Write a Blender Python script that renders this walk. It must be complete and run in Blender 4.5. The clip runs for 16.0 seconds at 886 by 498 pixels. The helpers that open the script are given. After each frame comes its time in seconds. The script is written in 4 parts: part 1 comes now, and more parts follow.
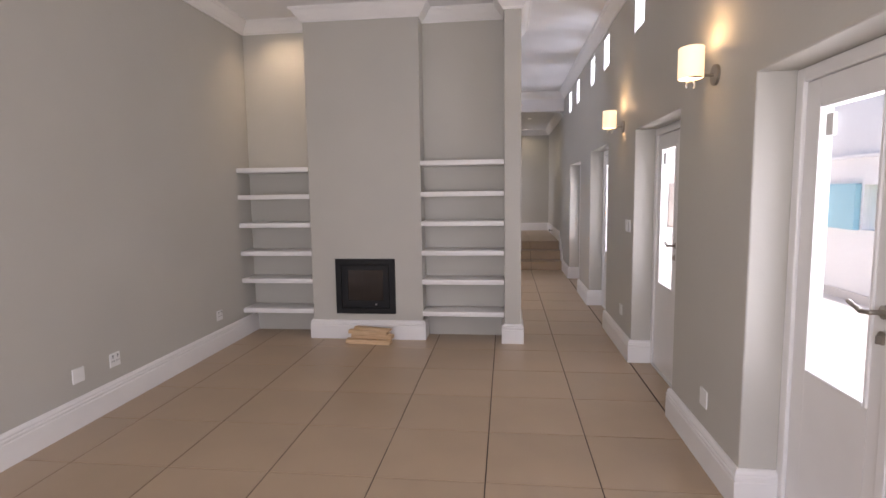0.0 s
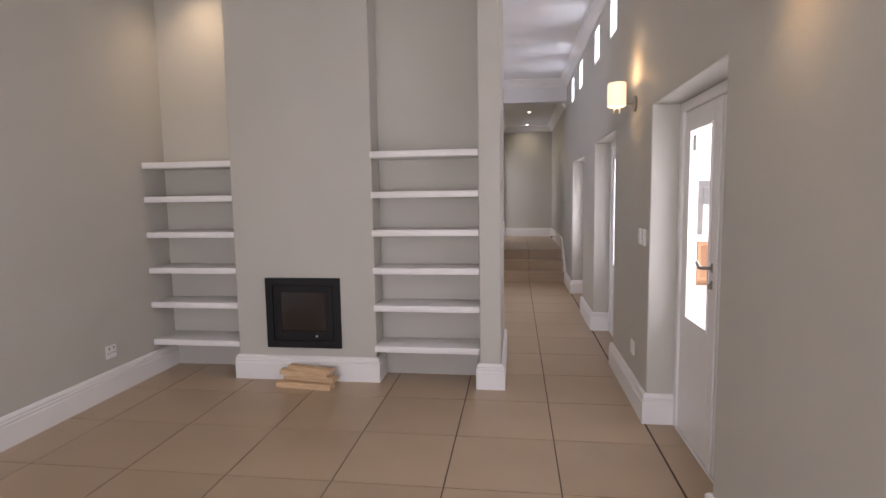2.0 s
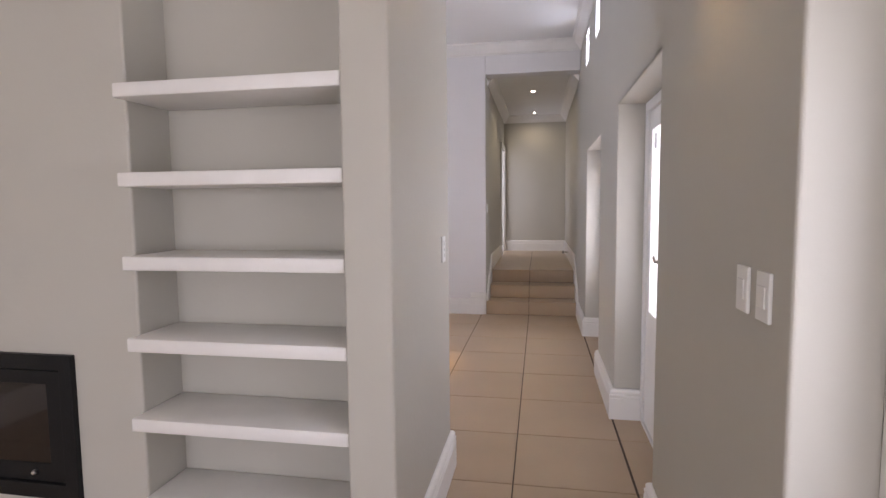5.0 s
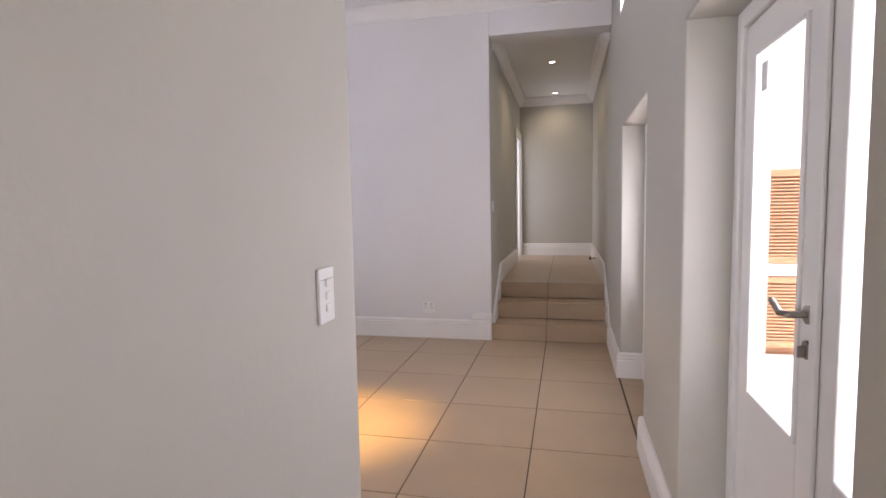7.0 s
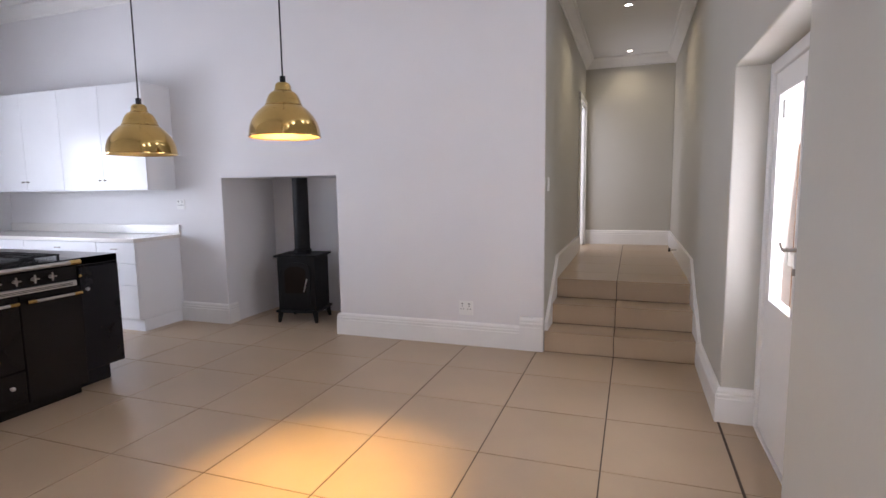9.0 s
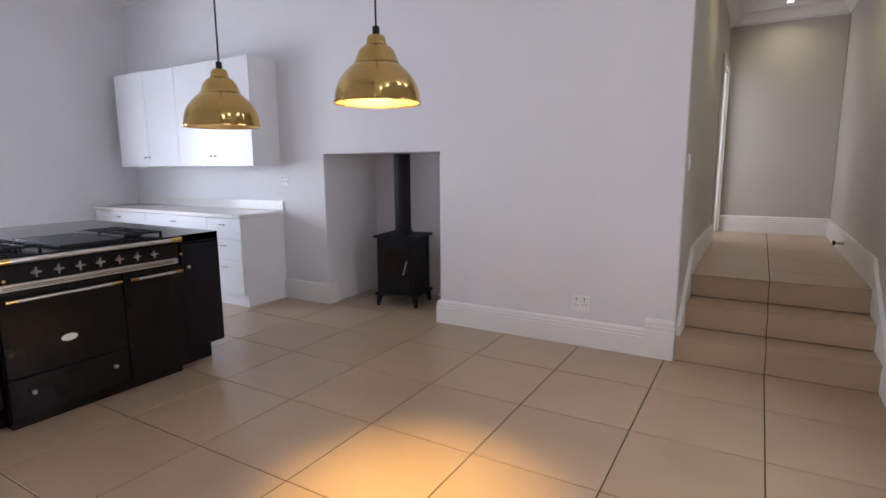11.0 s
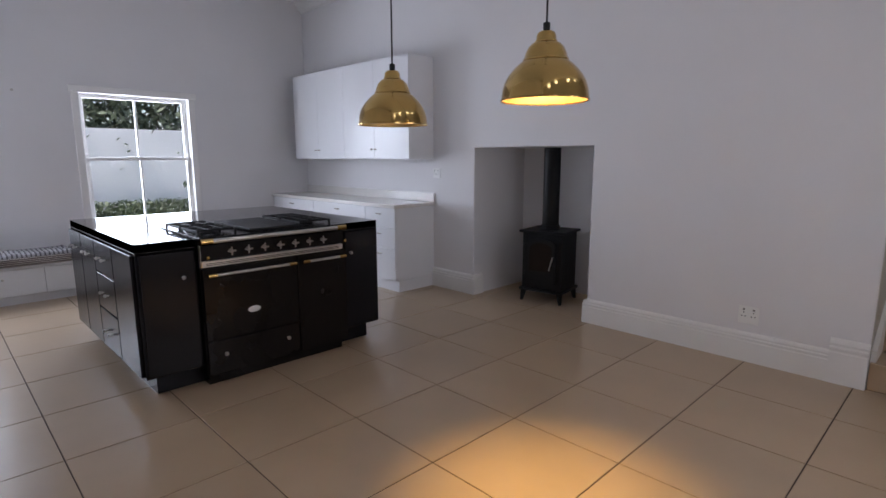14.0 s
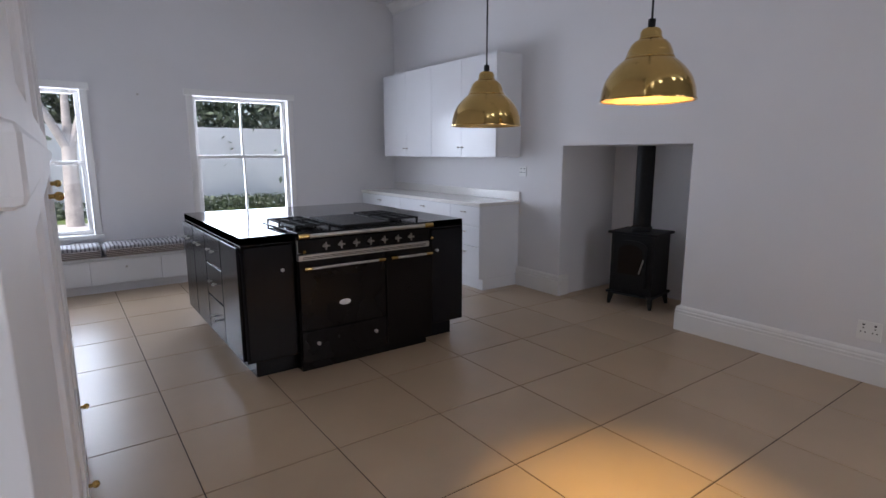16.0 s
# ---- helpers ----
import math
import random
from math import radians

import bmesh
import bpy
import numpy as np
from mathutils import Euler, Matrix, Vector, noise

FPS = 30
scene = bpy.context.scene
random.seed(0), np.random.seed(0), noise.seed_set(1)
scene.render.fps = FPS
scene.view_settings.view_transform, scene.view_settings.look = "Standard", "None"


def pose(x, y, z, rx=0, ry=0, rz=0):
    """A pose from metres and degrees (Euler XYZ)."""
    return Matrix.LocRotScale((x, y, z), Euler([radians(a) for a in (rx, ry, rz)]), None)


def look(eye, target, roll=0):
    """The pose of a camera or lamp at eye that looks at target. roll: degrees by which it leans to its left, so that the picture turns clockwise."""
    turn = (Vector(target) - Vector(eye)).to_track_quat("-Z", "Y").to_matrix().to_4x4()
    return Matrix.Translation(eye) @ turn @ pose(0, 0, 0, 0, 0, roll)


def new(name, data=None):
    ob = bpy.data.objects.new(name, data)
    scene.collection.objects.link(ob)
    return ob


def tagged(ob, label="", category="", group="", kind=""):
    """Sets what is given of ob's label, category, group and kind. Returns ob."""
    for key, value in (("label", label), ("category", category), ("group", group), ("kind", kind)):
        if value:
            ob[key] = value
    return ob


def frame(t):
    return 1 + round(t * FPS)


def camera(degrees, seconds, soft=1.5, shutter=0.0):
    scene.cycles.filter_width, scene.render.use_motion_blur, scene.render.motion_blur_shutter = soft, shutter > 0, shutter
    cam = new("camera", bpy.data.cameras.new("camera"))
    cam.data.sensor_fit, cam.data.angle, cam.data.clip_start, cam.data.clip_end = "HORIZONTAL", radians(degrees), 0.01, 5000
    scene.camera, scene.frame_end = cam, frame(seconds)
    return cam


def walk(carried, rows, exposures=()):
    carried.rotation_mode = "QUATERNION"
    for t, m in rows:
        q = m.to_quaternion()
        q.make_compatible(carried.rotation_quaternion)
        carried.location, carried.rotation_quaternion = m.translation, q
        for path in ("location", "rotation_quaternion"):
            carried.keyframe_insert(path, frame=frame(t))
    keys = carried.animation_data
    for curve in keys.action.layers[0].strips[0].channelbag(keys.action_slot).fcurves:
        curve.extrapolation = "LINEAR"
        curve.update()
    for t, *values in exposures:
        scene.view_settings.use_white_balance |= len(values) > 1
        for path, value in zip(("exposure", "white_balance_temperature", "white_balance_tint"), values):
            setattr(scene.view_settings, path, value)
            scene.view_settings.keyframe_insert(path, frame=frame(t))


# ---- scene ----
cam = camera(79.4, 16.0)
PATH = [
    (0, (-0.49, -0.276, 1.525), (-0.724, 1.699, 1.315), -0.8),
    (0.5, (-0.447, -0.006, 1.528), (-0.681, 1.969, 1.321), -0.8),
    (1, (-0.358, 0.308, 1.521), (-0.603, 2.283, 1.316), -0.8),
    (1.5, (-0.271, 0.647, 1.498), (-0.532, 2.62, 1.296), -0.9),
    (2, (-0.226, 1.011, 1.494), (-0.497, 2.983, 1.297), -0.9),
    (2.5, (-0.157, 1.413, 1.483), (-0.442, 3.383, 1.29), -0.9),
    (3, (-0.122, 1.814, 1.463), (-0.418, 3.783, 1.276), -0.9),
    (3.5, (-0.084, 2.211, 1.466), (-0.389, 4.18, 1.287), -0.9),
    (4, (-0.015, 2.603, 1.47), (-0.327, 4.571, 1.291), -0.9),
    (4.2, (0.018, 2.762, 1.453), (-0.303, 4.728, 1.283), -0.8),
    (6.5, (0.201, 4.502, 1.395), (-0.217, 6.451, 1.233), -0.9),
    (7, (0.193, 4.844, 1.395), (-0.256, 6.785, 1.226), -1.1),
    (7.5, (0.166, 5.157, 1.381), (-0.31, 7.091, 1.197), -1.0),
    (8, (0.187, 5.459, 1.355), (-0.349, 7.376, 1.157), -1.0),
    (8.5, (0.153, 5.711, 1.343), (-0.442, 7.608, 1.124), -1.0),
    (9, (0.114, 5.904, 1.347), (-0.552, 7.776, 1.117), -0.8),
    (9.2, (0.083, 5.978, 1.348), (-0.613, 7.838, 1.115), -1.0),
    (11.5, (-0.128, 6.317, 1.358), (-1.208, 7.968, 1.03), -0.2),
    (12, (-0.13, 6.308, 1.358), (-1.276, 7.914, 1.026), -0.2),
    (12.5, (-0.148, 6.292, 1.366), (-1.361, 7.847, 1.031), -0.2),
    (13, (-0.155, 6.277, 1.368), (-1.435, 7.776, 1.033), -0.1),
    (13.5, (-0.159, 6.263, 1.375), (-1.501, 7.706, 1.036), -0.1),
    (14, (-0.164, 6.267, 1.378), (-1.572, 7.645, 1.038), -0.1),
    (14.5, (-0.171, 6.261, 1.385), (-1.635, 7.579, 1.039), -0.1),
    (15, (-0.181, 6.256, 1.387), (-1.697, 7.514, 1.039), -0.0),
    (15.5, (-0.18, 6.25, 1.39), (-1.739, 7.453, 1.042), -0.1),
    (16, (-0.185, 6.237, 1.395), (-1.785, 7.384, 1.043), -0.1),
]

EXPOSURES = [(0.0, 0.53, 6500, 26), (4.0, 0.72, 6500, 25), (7.0, 0.88, 6600, 26), (9.0, 0.93, 6400, 23), (11.5, 0.70, 6350, 22), (13.0, 0.36, 6350, 22), (14.5, 0.12, 6250, 21), (16.0, 0.07, 6200, 20)]
walk(cam, [(t, look(eye, target, roll)) for t, eye, target, roll in PATH], EXPOSURES)

# ---- light ----
world = bpy.data.worlds.new("sky")
bpy.context.scene.world = world
world.use_nodes = True
wn = world.node_tree.nodes
sky = wn.new("ShaderNodeTexSky")
sky.sky_type = 'NISHITA'
sky.sun_disc = False
sky.sun_elevation = math.radians(52)
sky.sun_rotation = math.radians(175)
world.node_tree.links.new(sky.outputs[0], wn["Background"].inputs[0])
wn["Background"].inputs[1].default_value = 0.15

sun_data = bpy.data.lights.new("sun", 'SUN')
sun_data.energy = 5.0
sun_data.angle = math.radians(0.6)
sun_data.color = (1.0, 0.95, 0.88)
sun = new("sun", sun_data)
sun.matrix_world = look((0.6, -6.5, 11), (0, 0, 0))


def area_lamp(name, eye, target, w, h, power, color):
    d = bpy.data.lights.new(name, 'AREA')
    d.shape = 'RECTANGLE'
    d.size, d.size_y, d.energy, d.color = w, h, power, color
    ob = new(name, d)
    ob.matrix_world = look(eye, target)
    return ob


DAY = (0.93, 0.96, 1.0)
# daylight entering by the glazed doors and the windows
DOORS = [(1.05, 2.29, 2.035), (3.33, 4.52, 2.035), (5.73, 6.95, 2.03), (7.88, 9.18, 1.96)]
for a, b, top in DOORS:
    area_lamp("door_daylight", (0.93, (a + b) / 2, 1.32), (-1, (a + b) / 2, 1.2), 1.0, 1.15, 13 if a < 5 else (9 if a < 7 else 18), DAY)
WINDOWS = [(5.37, 6.52, 0.55, 2.06), (7.54, 8.66, 0.66, 2.06)]
for a, b, z0, z1 in WINDOWS:
    area_lamp("window_daylight", (-7.1, (a + b) / 2, (z0 + z1) / 2), (0, (a + b) / 2 , 1.0), b - a, z1 - z0, 56 if a < 6 else 48, (0.79, 0.90, 1.0))
# added fill lamp in an assumed, unseen window behind the start of the walk
area_lamp("unseen_rear_fill", (-1.4, -2.75, 1.35), (-1.4, 4, 1.4), 2.6, 1.9, 80, DAY)


def spot_lamp(name, at, target, power, color, angle, radius=0.03, blend=0.6):
    d = bpy.data.lights.new(name, 'SPOT')
    d.energy, d.color, d.spot_size, d.spot_blend, d.shadow_soft_size = power, color, math.radians(angle), blend, radius
    ob = new(name, d)
    ob.matrix_world = look(at, target)
    return ob


def bulb(name, at, power, color, radius=0.03):
    d = bpy.data.lights.new(name, 'POINT')
    d.energy, d.color, d.shadow_soft_size = power, color, radius
    ob = new(name, d)
    ob.location = at
    return ob


WARM = (1.0, 0.68, 0.33)
PENDANTS = [(-1.18, 7.71, 1.762), (-1.86, 7.65, 1.714)]
SCONCES = [(2.755, 2.18), (4.99, 2.18)]
spot_lamp("bay_downlight_glow", (-2.85, 5.1, 3.36), (-2.85, 5.4, 1.9), 15, (1.0, 0.80, 0.52), 125, 0.06, 1.0)
HALL_LIGHTS = [(0.03, 11.6), (0.03, 13.5)]
HALL_TOP, HALL_END, HALL_FLOOR = 3.08, 13.85, 0.51
# daylight through the small high windows
CLEAR = [(4.31, 4.64), (5.78, 6.1), (6.74, 7.05), (8.12, 8.44), (9.08, 9.42)]
for a, b in CLEAR:
    area_lamp("high_window_daylight", (0.79, (a + b) / 2, 3.02), (-1, (a + b) / 2, 3.45), 0.26, 0.26, 2.2, (0.80, 0.9, 1.0))
# daylight through the open doorway at the end of the hall
area_lamp("hall_daylight", (-0.74, 13.33, 1.5), (1, 13.33, 1.3), 0.7, 1.8, 5, DAY)
for (hx, hy), watts in zip(HALL_LIGHTS, (12, 5)):
    spot_lamp("hall_downlight_glow", (hx, hy, HALL_TOP - 0.03), (hx, hy, 0.5), watts, (1.0, 0.9, 0.6), 150, 0.03, 1.0)

# ---- materials ----


def mat(name, color, rough=0.5, metal=0.0, var=0.04, scale=6.0, bump=0.0, bump_scale=60.0, rand=0.0, spec=0.5, coat=0.0, rvar=0.05):
    m = bpy.data.materials.new(name)
    m.use_nodes = True
    nt = m.node_tree
    n, l = nt.nodes, nt.links
    p = n["Principled BSDF"]
    p.inputs["Metallic"].default_value = metal
    p.inputs["Specular IOR Level"].default_value = spec
    p.inputs["Coat Weight"].default_value = coat
    p.inputs["Coat Roughness"].default_value = 0.08
    tc = n.new("ShaderNodeTexCoord")
    big = n.new("ShaderNodeTexNoise")
    big.inputs["Scale"].default_value = scale
    big.inputs["Detail"].default_value = 5
    l.new(tc.outputs["Object"], big.inputs["Vector"])
    ramp = n.new("ShaderNodeMapRange")
    ramp.inputs[1].default_value, ramp.inputs[2].default_value = 0.3, 0.7
    ramp.inputs[3].default_value, ramp.inputs[4].default_value = 1 - var, 1 + var
    l.new(big.outputs[0], ramp.inputs[0])
    value = ramp.outputs[0]
    if rand:
        oi = n.new("ShaderNodeObjectInfo")
        rr = n.new("ShaderNodeMapRange")
        rr.inputs[3].default_value, rr.inputs[4].default_value = 1 - rand, 1 + rand
        l.new(oi.outputs["Random"], rr.inputs[0])
        mul = n.new("ShaderNodeMath")
        mul.operation = 'MULTIPLY'
        l.new(value, mul.inputs[0])
        l.new(rr.outputs[0], mul.inputs[1])
        value = mul.outputs[0]
    vm = n.new("ShaderNodeVectorMath")
    vm.operation = 'SCALE'
    vm.inputs[0].default_value = color
    l.new(value, vm.inputs["Scale"])
    l.new(vm.outputs[0], p.inputs["Base Color"])
    fine = n.new("ShaderNodeTexNoise")
    fine.inputs["Scale"].default_value = bump_scale
    fine.inputs["Detail"].default_value = 6
    l.new(tc.outputs["Object"], fine.inputs["Vector"])
    rg = n.new("ShaderNodeMapRange")
    rg.inputs[3].default_value, rg.inputs[4].default_value = max(rough - rvar, 0.02), min(rough + rvar, 1)
    l.new(big.outputs[0], rg.inputs[0])
    l.new(rg.outputs[0], p.inputs["Roughness"])
    if bump:
        b = n.new("ShaderNodeBump")
        b.inputs["Strength"].default_value = bump
        b.inputs["Distance"].default_value = 0.01
        l.new(fine.outputs[0], b.inputs["Height"])
        l.new(b.outputs[0], p.inputs["Normal"])
    return m


def glow_mat(name, color, strength):
    m = bpy.data.materials.new(name)
    m.use_nodes = True
    p = m.node_tree.nodes["Principled BSDF"]
    p.inputs["Base Color"].default_value = (0.8, 0.75, 0.65, 1)
    p.inputs["Emission Color"].default_value = (*color, 1)
    p.inputs["Emission Strength"].default_value = strength
    return m


def glass_mat(name, tint=(0.97, 0.98, 0.98)):
    m = bpy.data.materials.new(name)
    m.use_nodes = True
    n, l = m.node_tree.nodes, m.node_tree.links
    n.remove(n["Principled BSDF"])
    t, g, mix, lw, po, ma = (n.new(k) for k in ("ShaderNodeBsdfTransparent", "ShaderNodeBsdfGlossy", "ShaderNodeMixShader", "ShaderNodeLayerWeight", "ShaderNodeMath", "ShaderNodeMath"))
    po.operation, ma.operation = 'POWER', 'MULTIPLY_ADD'
    po.inputs[1].default_value, ma.inputs[1].default_value, ma.inputs[2].default_value = 4.0, 0.35, 0.03
    lw.inputs[0].default_value = 0.5
    l.new(lw.outputs["Facing"], po.inputs[0])
    l.new(po.outputs[0], ma.inputs[0])
    t.inputs[0].default_value = (*tint, 1)
    g.inputs["Roughness"].default_value = 0.02
    l.new(ma.outputs[0], mix.inputs[0])
    l.new(t.outputs[0], mix.inputs[1])
    l.new(g.outputs[0], mix.inputs[2])
    l.new(mix.outputs[0], n["Material Output"].inputs[0])
    return m


def wood_mat(name, dark, light, scale=3.0):
    m = mat(name, light, 0.55, bump=0.25, bump_scale=40)
    n, l = m.node_tree.nodes, m.node_tree.links
    tc = n.new("ShaderNodeTexCoord")
    mp = n.new("ShaderNodeMapping")
    mp.inputs["Scale"].default_value = (scale, scale * 14, scale * 14)
    nz = n.new("ShaderNodeTexNoise")
    nz.inputs["Scale"].default_value = 2.5
    nz.inputs["Detail"].default_value = 8
    cr = n.new("ShaderNodeValToRGB")
    cr.color_ramp.elements[0].color, cr.color_ramp.elements[1].color = (*dark, 1), (*light, 1)
    cr.color_ramp.elements[0].position, cr.color_ramp.elements[1].position = 0.3, 0.65
    l.new(tc.outputs["Object"], mp.inputs[0])
    l.new(mp.outputs[0], nz.inputs["Vector"])
    l.new(nz.outputs[0], cr.inputs[0])
    l.new(cr.outputs[0], n["Principled BSDF"].inputs["Base Color"])
    return m


def stripe_mat(name, a, b, axis, freq):
    m = mat(name, a, 0.9, bump=0.4, bump_scale=300)
    n, l = m.node_tree.nodes, m.node_tree.links
    tc, sep, mul, fr, gt, mx = (n.new(k) for k in ("ShaderNodeTexCoord", "ShaderNodeSeparateXYZ", "ShaderNodeMath", "ShaderNodeMath", "ShaderNodeMath", "ShaderNodeMix"))
    mul.operation, fr.operation, gt.operation = 'MULTIPLY', 'FRACT', 'GREATER_THAN'
    mul.inputs[1].default_value, gt.inputs[1].default_value = freq, 0.6
    mx.data_type = 'RGBA'
    mx.inputs[6].default_value, mx.inputs[7].default_value = (*a, 1), (*b, 1)
    l.new(tc.outputs["Object"], sep.inputs[0])
    l.new(sep.outputs[axis], mul.inputs[0])
    l.new(mul.outputs[0], fr.inputs[0])
    l.new(fr.outputs[0], gt.inputs[0])
    l.new(gt.outputs[0], mx.inputs[0])
    l.new(mx.outputs[2], n["Principled BSDF"].inputs["Base Color"])
    return m


M_GREIGE = mat("greige wall paint", (0.495, 0.48, 0.43), 0.55, var=0.025, scale=1.6, bump=0.10, bump_scale=35)
M_WHITEWALL = mat("white wall paint", (0.74, 0.73, 0.735), 0.55, var=0.02, scale=1.5, bump=0.10, bump_scale=30)
M_CEIL = mat("ceiling paint", (0.78, 0.78, 0.78), 0.8, var=0.015, scale=2)
M_TRIM = mat("white gloss trim", (0.80, 0.79, 0.77), 0.32, var=0.02, scale=5, bump=0.03, bump_scale=20)
M_SHELF = mat("white shelf paint", (0.80, 0.79, 0.77), 0.45, var=0.03, scale=8, bump=0.06, bump_scale=30)
M_TILE = mat("beige porcelain tile", (0.43, 0.32, 0.215), 0.33, var=0.06, scale=2.2, bump=0.02, bump_scale=25, rand=0.035, rvar=0.06)
M_GROUT = mat("dark grout", (0.085, 0.06, 0.045), 0.9, var=0.2, scale=8)
M_BLACK = mat("black painted wood", (0.007, 0.007, 0.009), 0.22, var=0.1, scale=3, rvar=0.03, spec=0.22)
M_ENAMEL = mat("black enamel", (0.007, 0.006, 0.006), 0.2, var=0.1, scale=3, rvar=0.03, spec=0.22)
M_GRANITE = mat("polished black granite", (0.014, 0.014, 0.016), 0.08, var=0.5, scale=160, rvar=0.03)
M_IRON = mat("black cast iron", (0.009, 0.009, 0.0095), 0.5, spec=0.25, var=0.25, scale=30, bump=0.2, bump_scale=160)
M_BRASS = mat("polished brass", (0.58, 0.39, 0.14), 0.14, 1.0, var=0.06, scale=14, rvar=0.03)
M_SATIN = mat("satin brass", (0.72, 0.50, 0.19), 0.5, 1.0, var=0.06, scale=12)
M_STEEL = mat("brushed steel", (0.55, 0.53, 0.50), 0.3, 1.0, var=0.06, scale=20)
M_NICKEL = mat("dull nickel", (0.36, 0.33, 0.29), 0.35, 1.0, var=0.06, scale=20)
M_PLASTIC = mat("white plastic", (0.80, 0.80, 0.78), 0.35, var=0.01)
M_DARK = mat("dark slot", (0.03, 0.03, 0.03), 0.7)
M_CABINET = mat("white cabinet lacquer", (0.80, 0.81, 0.83), 0.25, var=0.015, scale=3)
M_DRESSER = mat("white painted wood", (0.76, 0.75, 0.75), 0.6, var=0.03, scale=3, bump=0.06, bump_scale=25, spec=0.3)
M_COUNTER = mat("pale engineered stone", (0.74, 0.72, 0.69), 0.18, var=0.05, scale=90)
M_GLASS = glass_mat("clear glass")
M_FIREGLASS = mat("smoked stove glass", (0.022, 0.016, 0.013), 0.06)
M_WOOD = wood_mat("split pine", (0.50, 0.32, 0.17), (0.70, 0.50, 0.30))
M_BARK = mat("pine bark", (0.16, 0.09, 0.05), 0.9, var=0.4, scale=20, bump=0.8, bump_scale=60)
M_LOUVRE = wood_mat("oiled hardwood", (0.42, 0.21, 0.10), (0.60, 0.34, 0.18))
M_SHADE = glow_mat("lit cream fabric", (1.0, 0.74, 0.42), 0.75)
M_BULB = glow_mat("lit bulb", (1.0, 0.75, 0.4), 20.0)
M_LED = glow_mat("lit downlight lens", (1.0, 0.9, 0.75), 14.0)
M_CUSHION = stripe_mat("ticking stripe fabric", (0.36, 0.35, 0.36), (0.11, 0.10, 0.11), 1, 28)
M_TICK = stripe_mat("dark stripe piping fabric", (0.13, 0.10, 0.09), (0.45, 0.41, 0.38), 2, 60)
M_PATIO = mat("pale patio tile", (0.70, 0.67, 0.63), 0.5, var=0.04, scale=3, rand=0.03)
M_PATIOWALL = mat("white exterior paint", (0.85, 0.85, 0.84), 0.8, var=0.03, scale=2, bump=0.2, bump_scale=20)
M_BLUE = mat("turquoise shutter paint", (0.32, 0.62, 0.72), 0.5, var=0.05)
M_LEAF = mat("hedge leaf", (0.12, 0.15, 0.09), 0.6, var=0.5, scale=4)
M_GRASS = mat("lawn", (0.14, 0.20, 0.06), 0.9, var=0.3, scale=5, bump=0.6)
M_TRUNK = mat("pale bark", (0.55, 0.50, 0.45), 0.9, var=0.2, scale=6)
M_CORD = mat("black cord", (0.01, 0.01, 0.01), 0.6)

# ---- helpers ----


def bx(bm, x0, x1, y0, y1, z0, z1, bev=0.0, seg=2):
    m = Matrix.Translation(((x0 + x1) / 2, (y0 + y1) / 2, (z0 + z1) / 2)) @ Matrix.Diagonal((abs(x1 - x0), abs(y1 - y0), abs(z1 - z0), 1))
    r = bmesh.ops.create_cube(bm, size=1.0, matrix=m)
    if bev:
        es = list({e for v in r["verts"] for e in v.link_edges})
        bmesh.ops.bevel(bm, geom=es, offset=bev, segments=seg, affect='EDGES', profile=0.5)
    return bm


def box(x0, x1, y0, y1, z0, z1, bev=0.0, seg=2):
    return bx(bmesh.new(), x0, x1, y0, y1, z0, z1, bev, seg)


def tube(bm, a, b, r, r2=None, n=16):
    a, b = Vector(a), Vector(b)
    d = b - a
    m = Matrix.Translation((a + b) / 2) @ d.to_track_quat('Z', 'Y').to_matrix().to_4x4()
    bmesh.ops.create_cone(bm, cap_ends=True, segments=n, radius1=r, radius2=r if r2 is None else r2, depth=d.length, matrix=m)
    return bm


def ball(bm, c, r, sx=1, sy=1, sz=1, n=12):
    bmesh.ops.create_uvsphere(bm, u_segments=n, v_segments=max(6, n // 2 + 2), radius=r, matrix=Matrix.Translation(c) @ Matrix.Diagonal((sx, sy, sz, 1)))
    return bm


def lathe(profile, c=(0, 0, 0), n=40):
    bm = bmesh.new()
    rings = [[bm.verts.new((c[0] + r * math.cos(2 * math.pi * k / n), c[1] + r * math.sin(2 * math.pi * k / n), c[2] + z)) for k in range(n)] for r, z in profile]
    for p, q in zip(rings, rings[1:]):
        for k in range(n):
            bm.faces.new((p[k], p[(k + 1) % n], q[(k + 1) % n], q[k]))
    return bm


def sweep(bm, line, profile):
    """Sweep a profile of (out, z) along a line of (x, y); out is to the left of the way."""
    pts = [Vector(p) for p in line]
    rows = []
    for i, p in enumerate(pts):
        ds = []
        if i > 0:
            ds.append((p - pts[i - 1]).normalized())
        if i < len(pts) - 1:
            ds.append((pts[i + 1] - p).normalized())
        ns = [Vector((-d.y, d.x)) for d in ds]
        nrm = ns[0] if len(ns) == 1 else (ns[0] + ns[1]) / max(1 + ns[0].dot(ns[1]), 0.2)
        rows.append([bm.verts.new((p.x + nrm.x * o, p.y + nrm.y * o, z)) for o, z in profile])
    k = len(profile)
    for a, b in zip(rows, rows[1:]):
        for j in range(k):
            bm.faces.new((a[j], b[j], b[(j + 1) % k], a[(j + 1) % k]))
    bm.faces.new(rows[0][::-1])
    bm.faces.new(rows[-1])
    return bm


def mesh_of(name, bm, material, smooth=False):
    bmesh.ops.recalc_face_normals(bm, faces=bm.faces)
    me = bpy.data.meshes.new(name)
    bm.to_mesh(me)
    bm.free()
    me.materials.append(material)
    if smooth:
        for f in me.polygons:
            f.use_smooth = True
        me.set_sharp_from_angle(angle=math.radians(40))
    return me


